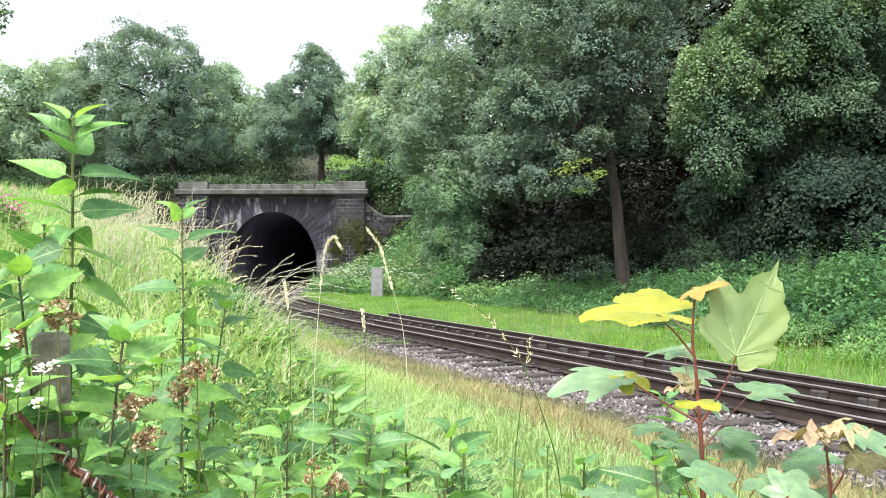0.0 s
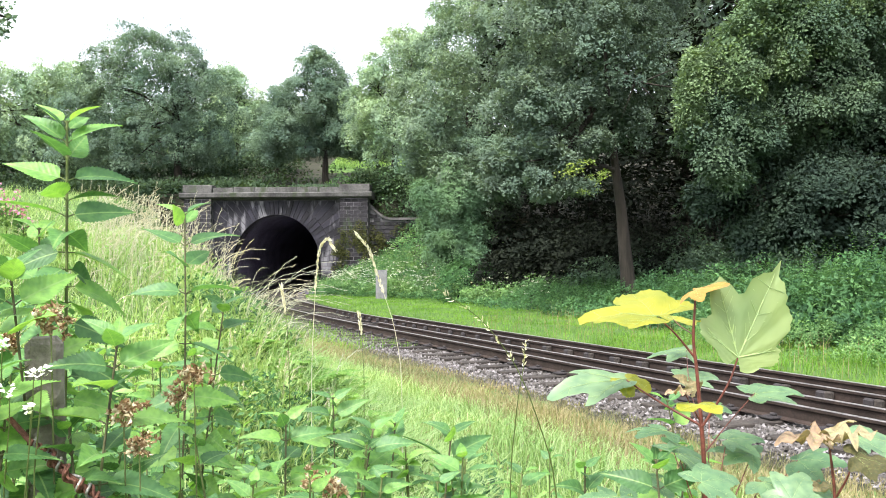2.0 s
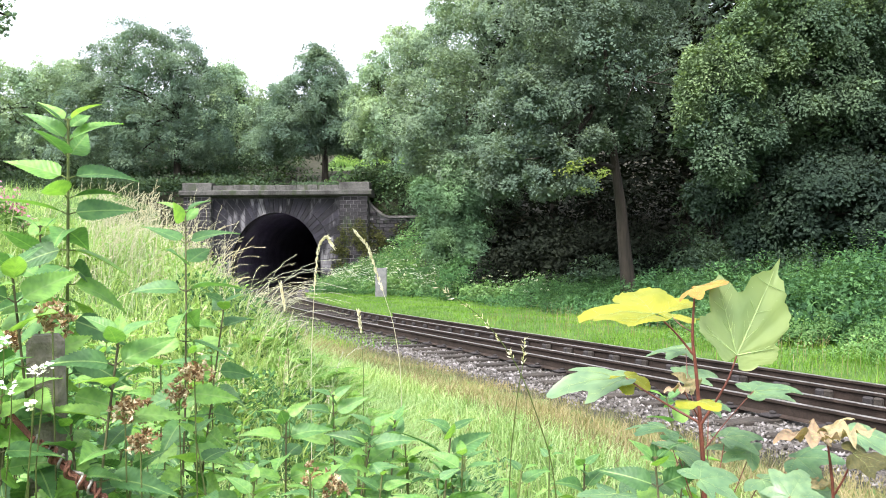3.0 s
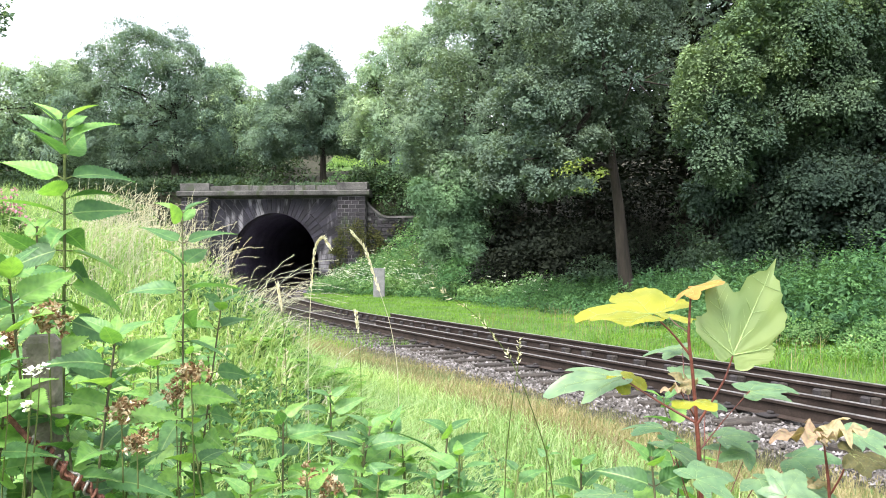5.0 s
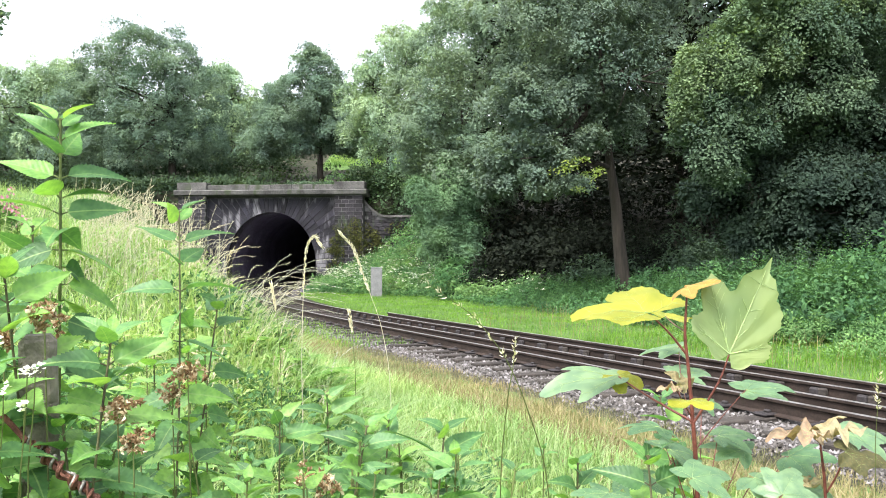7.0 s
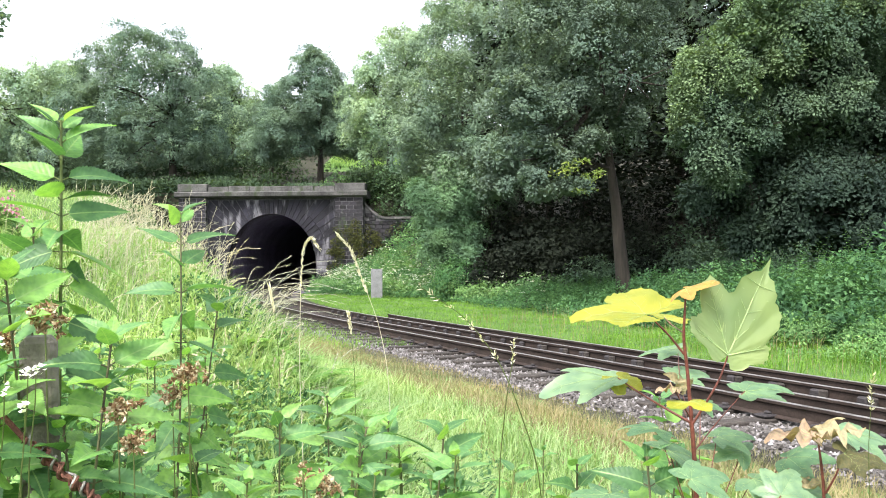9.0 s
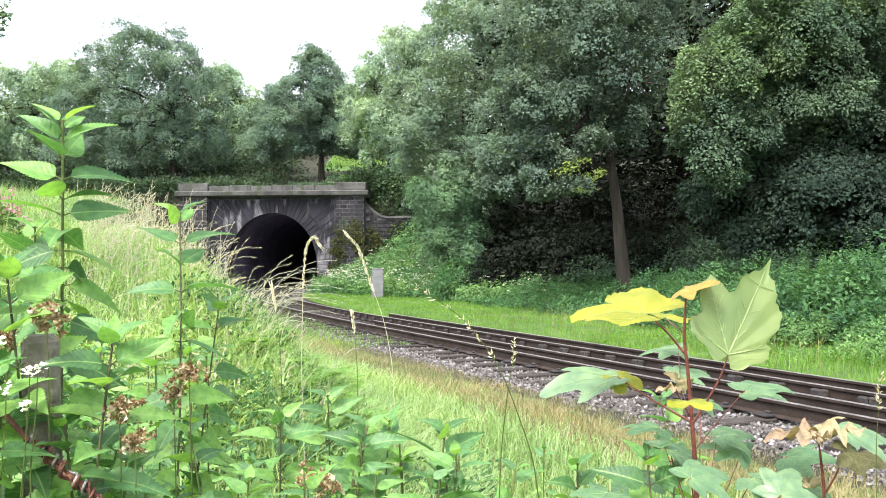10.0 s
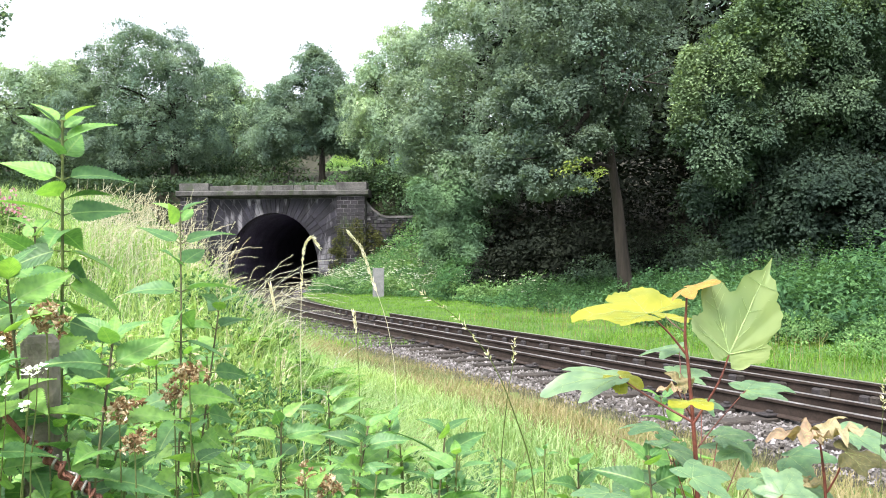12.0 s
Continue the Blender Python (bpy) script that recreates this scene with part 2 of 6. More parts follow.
def blades(name, pos, height, width, lean, material, rng, far=False):
    """Grass blades that bend over, one mesh."""
    n = len(pos)
    a = rng.uniform(0, 2 * np.pi, n)
    d = np.stack([np.cos(a), np.sin(a), np.zeros(n)], 1)
    s = np.stack([-np.sin(a), np.cos(a), np.zeros(n)], 1)
    H, W, B = height[:, None], width[:, None], (lean * height)[:, None]
    z = np.array([[0, 0, 1.0]])
    m1 = pos + z * H * 0.6 + d * B * 0.35
    tip = pos + z * H * (1 - 0.25 * lean[:, None]) + d * B
    if far:
        v = np.stack([pos - s * W / 2, pos + s * W / 2, tip], 1)
        return mesh_of(name, v.reshape(-1, 3), np.arange(n * 3).reshape(-1, 3), material)
    v = np.stack([pos - s * W / 2, pos + s * W / 2, m1 + s * W * 0.4, m1 - s * W * 0.4, tip], 1)
    b = np.arange(n)[:, None] * 5
    f = np.concatenate([b + [[0, 1, 2]], b + [[0, 2, 3]], b + [[3, 2, 4]]], 1).reshape(-1, 3)
    return mesh_of(name, v.reshape(-1, 3), f, material)


def tube(points, radii, sides=8):
    """A tapered round tube along points, as vertex and quad arrays."""
    pts = np.asarray(points, float)
    t = unit(np.gradient(pts, axis=0))
    ref = np.array([0.0, 0, 1]) if abs(t[0][2]) < 0.8 else np.array([1.0, 0, 0])
    u = unit(np.cross(t, ref))
    w = np.cross(t, u)
    a = np.linspace(0, 2 * np.pi, sides, endpoint=False)
    ring = np.cos(a)[None, :, None] * u[:, None] + np.sin(a)[None, :, None] * w[:, None]
    v = (pts[:, None] + ring * np.asarray(radii, float)[:, None, None]).reshape(-1, 3)
    f = []
    for i in range(len(pts) - 1):
        for j in range(sides):
            k = (j + 1) % sides
            f.append((i * sides + j, i * sides + k, (i + 1) * sides + k, (i + 1) * sides + j))
    return v, np.array(f)


def tubes(name, lines, material, sides=8):
    vs, fs, n = [], [], 0
    for pts, radii in lines:
        v, f = tube(pts, radii, sides)
        vs.append(v)
        fs.append(f + n)
        n += len(v)
    return mesh_of(name, np.concatenate(vs), np.concatenate(fs), material, True)


def box_bm(x0, x1, y0, y1, z0, z1, bevel=0.0):
    bm = bmesh.new()
    bmesh.ops.create_cube(bm, size=1)
    for v in bm.verts:
        v.co = Vector((x0 if v.co.x < 0 else x1, y0 if v.co.y < 0 else y1, z0 if v.co.z < 0 else z1))
    if bevel:
        bmesh.ops.bevel(bm, geom=bm.edges[:], offset=bevel, segments=1, affect="EDGES")
    return bm


# ---- the lie of the land ----
TH = math.atan(719 / 1607)
TN, TD = np.array([math.cos(TH), math.sin(TH)]), np.array([-math.sin(TH), math.cos(TH)])
MID = 8.47


def bend(s):
    """How far the line has swung aside at s metres along it."""
    return 4.5 * (np.maximum(np.asarray(s, float) - 20, 0) / 33.3) ** 2.4


def on_line(s, e):
    """World x, y at s metres along the track, e metres to the far side of its middle."""
    s, e = np.asarray(s, float), np.asarray(e, float)
    d = MID + bend(s) + e
    return s * TD[0] + d * TN[0], s * TD[1] + d * TN[1]


def line_of(x, y):
    s = x * TD[0] + y * TD[1]
    return s, x * TN[0] + y * TN[1] - MID - bend(s)


PORTAL = np.array([-9.9, 54.0])
PU, PV = np.array([0.9962, -0.0872]), np.array([0.0872, 0.9962])


def ss(a, b, x):
    t = np.clip((x - a) / (b - a), 0, 1)
    return t * t * (3 - 2 * t)


def land(x, y):
    """Height of the ground."""
    x, y = np.asarray(x, float), np.asarray(y, float)
    s, e = line_of(x, y)
    left = -e
    hb = 0.45 + 1.2 * ss(1.5, 9, s) + 3.2 * ss(30, 52, s)
    bank = 0.3 * ss(2.6, 5.2, left) + hb * ss(6.0, 7.6, left) + 0.04 * np.maximum(left - 8, 0)
    hr = 0.35 + 3.6 * ss(36, 53, s)
    eb = 6.0 + 1.6 * ss(14, 28, s) - 4.6 * ss(36, 50, s)
    right = 0.12 * ss(1.5, 4, e) + hr * ss(0, 1, (e - eb) / (4.5 + 3.2 * ss(38, 50, s))) + 0.06 * np.maximum(e - eb - 4, 0)
    z = np.where(e < 0, bank, right) - 0.27 + 0.0 * x
    q = (x - PORTAL[0]) * PV[0] + (y - PORTAL[1]) * PV[1]
    hill = 5.75 + 0.05 * np.maximum(q, 0) + 0.19 * np.maximum(q - 9, 0)
    lat = (x - PORTAL[0]) * PU[0] + (y - PORTAL[1]) * PU[1]
    z = z + (np.maximum(hill, z) - z) * ss(0.3, 0.9, q) * (1 - ss(9, 19, lat))
    z = z + 0.22 * np.clip(y - 70, 0, 60) * ss(2, 14, x) + 0.2 * np.clip(x - 34, 0, 60)
    far = np.sqrt(x * x + y * y)
    bumps = 0.05 * np.sin(x * 1.7 + 0.6 * y) * np.cos(y * 1.3) * ss(2.2, 4, np.abs(e))
    return np.minimum(z, 19) + bumps * (far < 90)


def build_ground():
    def steps(lo, hi, fine_lo, fine_hi, fine, coarse):
        a = np.arange(fine_lo, fine_hi, fine)
        left = fine_lo - np.cumsum(coarse * 1.18 ** np.arange(60))
        right = a[-1] + np.cumsum(coarse * 1.18 ** np.arange(60))
        return np.concatenate([left[left > lo][::-1], a, right[right < hi]])
    xs, ys = steps(-900, 900, -16, 20, 0.3, 0.4), steps(-700, 1500, -1, 58, 0.3, 0.4)
    X, Y = np.meshgrid(xs, ys)
    Z = land(X, Y)
    v = np.stack([X, Y, Z], -1).reshape(-1, 3)
    nx, ny = len(xs), len(ys)
    i, j = np.meshgrid(np.arange(nx - 1), np.arange(ny - 1))
    a = (j * nx + i).ravel()
    f = np.stack([a, a + 1, a + nx + 1, a + nx], 1)
    p = v[f].mean(1)
    lat = (p[:, 0] - PORTAL[0]) * PU[0] + (p[:, 1] - PORTAL[1]) * PU[1]
    q = (p[:, 0] - PORTAL[0]) * PV[0] + (p[:, 1] - PORTAL[1]) * PV[1]
    steep = (np.ptp(v[f][:, :, 2], axis=1) > 0.25) & (np.abs(lat) < 3.2) & (np.abs(q - 0.6) < 1.2)
    me = mesh_of("ground", v, f[~steep], M_SOIL, True)
    me.materials.append(M_TURF)
    p = p[~steep]
    along, aside = line_of(p[:, 0], p[:, 1])
    glade = (np.abs(p[:, 0] + 5.8) < 4.2) & (np.abs(p[:, 1] - 80.5) < 4.5)
    lat, q = lat[~steep], q[~steep]
    grassy = glade | (p[:, 1] < 54) & ~((q > 0) & (lat > 3)) & ((aside < -2.4) | ((aside > 2) & (aside < 8)) | (along < -2))
    me.polygons.foreach_set("material_index", grassy.astype(np.int32))
    tagged(put("ground", me), "mossy earth of a railway cutting under grass and weeds", "ground", kind="structure")


build_ground()


def build_turf(name, label, s0, s1, e0, e1):
    """A mat of short turf that hugs the ground."""
    S, E = np.meshgrid(np.linspace(s0, s1, 150), np.linspace(e0, e1, 40), indexing="ij")
    x, y = on_line(S, E)
    z = land(x, y) + 0.015
    z[:, [0, -1]] -= 0.05
    # no turf behind the portal walls
    z -= 0.4 * ((x - PORTAL[0]) * PV[0] + (y - PORTAL[1]) * PV[1] > 0.1)
    v = np.stack([x, y, z], -1).reshape(-1, 3)
    a = (np.arange(149)[:, None] * 40 + np.arange(39)[None]).ravel()
    tagged(put(name, mesh_of(name, v, np.stack([a, a + 1, a + 41, a + 40], 1), M_TURF, True)), label, "turf", kind="structure")


build_turf("verge", "green turf of the verge beyond the line", -6, 52, 2.1, 8.2)
build_turf("bank", "green turf of the near bank", -4, 52, -12, -2.5)


# ---- tunnel mouth ----
ARCH_A, ARCH_B, ARCH_Z = 2.69, 3.09, 1.38


def at_portal(lat, z, q=0.0):
    xy = PORTAL + PU * lat + PV * q
    return (xy[0], xy[1], z)


PORTAL_TURN = math.degrees(math.atan2(PU[1], PU[0]))


def arch_point(a):
    """Angle a from the crown, opening to both sides; below the springing the wall drops."""
    if abs(a) <= math.pi / 2:
        return math.sin(a) * ARCH_A, ARCH_Z + math.cos(a) * ARCH_B
    return math.copysign(ARCH_A, a), ARCH_Z - (abs(a) - math.pi / 2) * 2.6


def build_tunnel():
    base = pose(*at_portal(0, 0), 0, 0, PORTAL_TURN)
    portal = new("tunnel_portal")
    portal.matrix_basis = base
    tagged(portal, "soot-blackened stone tunnel portal with cornice and parapet", "tunnel", kind="structure")
    angles = np.linspace(-math.pi / 2 - 0.65, math.pi / 2 + 0.65, 43)
    # lining
    pts = [arch_point(a) for a in angles]
    v = [(x, q, z) for q in (0.25, 6, 14, 30) for x, z in pts]
    n = len(pts)
    f = [(k * n + i, k * n + i + 1, (k + 1) * n + i + 1, (k + 1) * n + i) for k in range(3) for i in range(n - 1)]
    put("lining", mesh_of("lining", v, f, M_SOOT_GLARE, True), portal, "sooty tunnel lining, colour lifted to purple for glare")
    part("end_wall", box_bm(-4, 4, 30, 30.5, -1, 6), M_SOOT_GLARE, portal)
    part("tunnel_floor", box_bm(-2.9, 2.9, 0.2, 30, -0.6, -0.24), M_SOOT_GLARE, portal)
    # core of the wall behind the facing stones, pierced by the arch
    bm = bmesh.new()
    outer = []
    for a in angles:
        x, z = arch_point(a)
        dx, dz = math.sin(a), math.cos(a)
        if abs(a) > math.pi / 2:
            dx, dz = math.copysign(1, a), 0
        reach = min((5.6 - abs(x)) / max(abs(dx), 1e-6), (5.4 - z) / max(dz, 1e-6) if dz > 1e-6 else 99)
        outer.append((x + dx * reach, z + dz * reach))
    for q in (0.02, 1.0):
        for ring in (pts, outer):
            for x, z in ring:
                bm.verts.new((x, q, z))
    bm.verts.ensure_lookup_table()
    V = bm.verts
    for i in range(n - 1):
        bm.faces.new((V[i], V[i + 1], V[n + i + 1], V[n + i]))
        bm.faces.new((V[2 * n + i], V[3 * n + i], V[3 * n + i + 1], V[2 * n + i + 1]))
        bm.faces.new((V[i], V[2 * n + i], V[2 * n + i + 1], V[i + 1]))
        bm.faces.new((V[n + i], V[n + i + 1], V[3 * n + i + 1], V[3 * n + i]))
    part("wall_core", bm, M_MORTAR, portal)
    # radiating stones of the arch and spandrels
    rng = np.random.default_rng(3)
    stops = np.linspace(-math.pi / 2 - 0.5, math.pi / 2 + 0.5, 50)
    for i in range(49):
        a0, a1 = stops[i] + 0.005, stops[i + 1] - 0.005
        rays = []
        for a in (a0, a1):
            x, z = arch_point(a)
            dx, dz = math.sin(a), math.cos(a)
            if abs(a) > math.pi / 2:
                dx, dz = math.copysign(1, a), 0.0
            w = 4.0
            reach = min((w - abs(x)) / max(abs(dx), 1e-6), (5.28 - z) / dz if dz > 1e-6 else 99)
            rays.append((x, z, dx, dz, reach))
        cuts = [0.0, 0.78]
        longest = min(rays[0][4], rays[1][4])
        while longest - cuts[-1] > 1.5:
            cuts.append(cuts[-1] + rng.uniform(0.7, 1.1))
        cuts = [c for c in cuts if c < longest - 0.2] + [None]
        for c0, c1 in zip(cuts[:-1], cuts[1:]):
            proud = rng.uniform(-0.012, 0.02) + (0.03 if c0 == 0 else 0)
            quad = []
            for (x, z, dx, dz, reach), far in ((rays[0], 0), (rays[1], 0), (rays[1], 1), (rays[0], 1)):
                r = (reach if c1 is None else c1 - 0.012) if far else c0
                quad.append((x + dx * r, z + dz * r))
            bm = bmesh.new()
            front = [bm.verts.new((x, -proud, z)) for x, z in quad]
            back = [bm.verts.new((x, 0.3 if c0 == 0 else 0.1, z)) for x, z in quad]
            bm.faces.new(front)
            for k in range(4):
                bm.faces.new((front[k], back[k], back[(k + 1) % 4], front[(k + 1) % 4]))
            bmesh.ops.recalc_face_normals(bm, faces=bm.faces)
            part("stone", bm, M_STONE, portal)
    # coursed piers at both ends
    stones = {}
    for w in (0.42, 0.26, 0.55):
        bm = box_bm(-w / 2 + 0.014, w / 2 - 0.014, -0.05, 0.2, 0.0, 0.201, 0.012)
        me = bpy.data.meshes.new("stone")
        bm.to_mesh(me)
        bm.free()
        me.materials.append(M_PIER)
        stones[w] = me
    for side in (-1, 1):
        c = side * 4.72
        part("pier_core", box_bm(c - 0.815, c + 0.815, -0.335, 0.9, -0.4, 5.4), M_LIME, portal)
        for k in range(25):
            x = c - 0.85
            widths = [0.42, 0.42, 0.42, 0.42] if k % 2 else [0.26, 0.42, 0.42, 0.55]
            for w in widths:
                put("stone", stones[w], portal, "", pose(x + w / 2, -0.3 - rng.uniform(0, 0.015), -0.3 + k * 0.228))
                x += w
    # cornice, parapet and end blocks
    prof = [(-0.1, 5.36), (-0.34, 5.42), (-0.52, 5.5), (-0.55, 5.72), (-0.42, 5.78), (0.9, 5.78), (0.9, 5.36)]
    x = -5.8
    while x < 5.75:
        w = min(rng.uniform(1.2, 1.7), 5.8 - x)
        if 5.8 - x - w < 0.4:
            w = 5.8 - x
        bm = bmesh.new()
        a = [bm.verts.new((x + 0.004, q, z)) for q, z in prof]
        b = [bm.verts.new((x + w - 0.004, q, z)) for q, z in prof]
        bm.faces.new(a)
        bm.faces.new(b)
        for k in range(len(prof)):
            bm.faces.new((a[k], b[k], b[(k + 1) % len(prof)], a[(k + 1) % len(prof)]))
        bmesh.ops.recalc_face_normals(bm, faces=bm.faces)
        part("cornice_stone", bm, M_COPE, portal, "grey weathered cornice stone")
        x += w
    for side in (-1, 1):
        part("end_block", box_bm(side * 4.75 - 0.9, side * 4.75 + 0.9, -0.32, 0.5, 5.78, 6.24, 0.03), M_COPE, portal, "grey parapet end block")
    x = -3.83
    while x < 3.8:
        w = min(1.28, 3.83 - x)
        part("parapet_stone", box_bm(x, x + w - 0.015, -0.22 + rng.uniform(-0.01, 0.01), 0.3, 5.78, 6.1 + rng.uniform(-0.02, 0.02), 0.025), M_COPE, portal)
        x += w
    # wing wall with a swept coping
    wing = new("wing_wall")
    wing.matrix_basis = base
    tagged(wing, "stone wing wall with a swept coping beside the tunnel", "wall", kind="structure")

    def top(x):
        return 4.13 + 0.85 * (1 - min((x - 5.6) / 1.25, 1)) ** 1.8
    for k in range(22):
        z0 = -0.3 + k * 0.228
        x = 5.6 + (0.2 if k % 2 else 0)
        while x < 8.9:
            if z0 + 0.22 < top(x + 0.42):
                put("stone", stones[0.42], wing, "", pose(x + 0.21, 0.12 - rng.uniform(0, 0.02), z0))
            x += 0.42
    xs = np.concatenate([np.linspace(5.58, 6.9, 9), [7.8, 8.9]])
    bm = bmesh.new()
    rows = []
    for x in xs:
        t = top(x)
        rows.append([bm.verts.new(c) for c in ((x, -0.02, t), (x, -0.02, t + 0.13), (x, 0.6, t + 0.13), (x, 0.6, t))])
    for a, b in zip(rows[:-1], rows[1:]):
        for k in range(4):
            bm.faces.new((a[k], b[k], b[(k + 1) % 4], a[(k + 1) % 4]))
    bm.faces.new(rows[0])
    bm.faces.new(rows[-1])
    bmesh.ops.recalc_face_normals(bm, faces=bm.faces)
    part("coping", bm, M_COPE, wing, "grey swept coping")
    bm = bmesh.new()
    lo = [[bm.verts.new((x, q, -0.4)) for q in (0.15, 0.55)] for x in xs]
    hi = [[bm.verts.new((x, q, top(x))) for q in (0.15, 0.55)] for x in xs]
    for i in range(len(xs) - 1):
        bm.faces.new((lo[i][0], lo[i + 1][0], hi[i + 1][0], hi[i][0]))
        bm.faces.new((lo[i][1], hi[i][1], hi[i + 1][1], lo[i + 1][1]))
    bm.faces.new((lo[-1][0], lo[-1][1], hi[-1][1], hi[-1][0]))
    part("wall_core", bm, M_LIME, wing)


build_tunnel()


# ---- railway line ----
def build_rail(name, label, e, s0, s1, lift=0.0):
    """A bullhead rail: web and foot rusty, head worn bright, along the line at e."""
    rail = new(name)
    tagged(rail, label, "rail", "rails of the line")
    body = [(-0.062, -0.188), (0.062, -0.188), (0.055, -0.172), (0.012, -0.155), (0.011, -0.05), (0.035, -0.035), (0.035, -0.004), (-0.035, -0.004), (-0.035, -0.035), (-0.011, -0.05), (-0.012, -0.155), (-0.055, -0.172)]
    head = [(-0.035, -0.004), (0.035, -0.004), (0.028, 0.0), (-0.028, 0.0)]
    ss_ = np.arange(s0, s1 + 0.01, 1.0)
    for pname, prof, material in (("rail_body", body, M_RUST), ("railhead", head, M_RAILTOP)):
        v, f, k = [], [], len(prof)
        for s in ss_:
            for a, z in prof:
                x, y = on_line(s, e + a)
                v.append((x, y, z + lift))
        for i in range(len(ss_) - 1):
            for j in range(k):
                jj = (j + 1) % k
                f.append((i * k + j, i * k + jj, (i + 1) * k + jj, (i + 1) * k + j))
        put(pname, mesh_of(pname, v, f, material), rail)


build_rail("running_rail", "rusty running rail with a worn bright head", -0.74, -6, 68)
build_rail("running_rail", "rusty running rail with a worn bright head", 0.74, -6, 68)
build_rail("inner_rail", "second rusty rail laid between the running rails", -0.09, -6, 23.3)
build_rail("outer_rail", "second rusty rail laid outside the far running rail", 1.42, -6, 26.2)


def build_sleepers():
    rng = np.random.default_rng(5)
    metal = bmesh.new()
    for x0, x1, z0, z1, y in ((-0.19, 0.19, -0.19, -0.155, 0.1), (-0.09, -0.037, -0.16, -0.125, 0.045), (0.037, 0.1, -0.16, -0.12, 0.05)):
        b = box_bm(x0, x1, -y, y, z0, z1, 0.012)
        tmp = bpy.data.meshes.new("tmp")
        b.to_mesh(tmp)
        b.free()
        metal.from_mesh(tmp)
        bpy.data.meshes.remove(tmp)
    chair = bpy.data.meshes.new("chair")
    metal.to_mesh(chair)
    metal.free()
    chair.materials.append(M_CHAIR)
    key = bpy.data.meshes.new("key")
    b = box_bm(0.02, 0.1, -0.075, 0.075, -0.155, -0.05, 0.022)
    b.to_mesh(key)
    b.free()
    key.materials.append(M_CHAIR)
    wedge = bpy.data.meshes.new("wedge")
    b = box_bm(0.018, 0.092, -0.06, 0.06, -0.15, -0.046, 0.018)
    b.to_mesh(wedge)
    b.free()
    wedge.materials.append(M_SLEEPER)
    plank = bpy.data.meshes.new("plank")
    b = box_bm(-1.3, 1.3, -0.125, 0.125, -0.32, -0.19, 0.012)
    b.to_mesh(plank)
    b.free()
    plank.materials.append(M_SLEEPER)
    timber = bpy.data.meshes.new("timber")
    b = box_bm(-1.55, 2.1, -0.13, 0.13, -0.32, -0.188, 0.014)
    b.to_mesh(timber)
    b.free()
    timber.materials.append(M_SLEEPER)
    s = -5.0
    while s < 58:
        x, y = on_line(s, 0)
        x2, y2 = on_line(s + 0.3, 0)
        turn = math.degrees(math.atan2(y2 - y, x2 - x)) - 90 + rng.uniform(-1.5, 1.5)
        sl = new("sleeper")
        sl.matrix_basis = pose(x, y, 0, 0, 0, turn)
        tagged(sl, "dark weathered timber sleeper bedded in ballast", "sleeper", "sleepers of the line")
        long = s < 25
        put("plank", timber if long else plank, sl, "", pose(rng.uniform(-0.08, 0.08), 0, rng.uniform(-0.014, -0.002)))
        for e in (-0.74, 0.74) + ((-0.09, 1.42) if long else ()):
            if s < 30:
                put("chair", chair, sl, "", pose(e, 0, 0))
                if e in (0.74, -0.74):
                    if s < 16:
                        put("wedge", wedge, sl, "", pose(e, -0.14, 0, 0, 0, 180 if e > 0 else 0))
                    put("key", key, sl, "", pose(e, rng.uniform(-0.02, 0.02), 0, 0, 0, 180 if e > 0 else 0))
        s += 0.76 + rng.uniform(-0.04, 0.04)


build_sleepers()


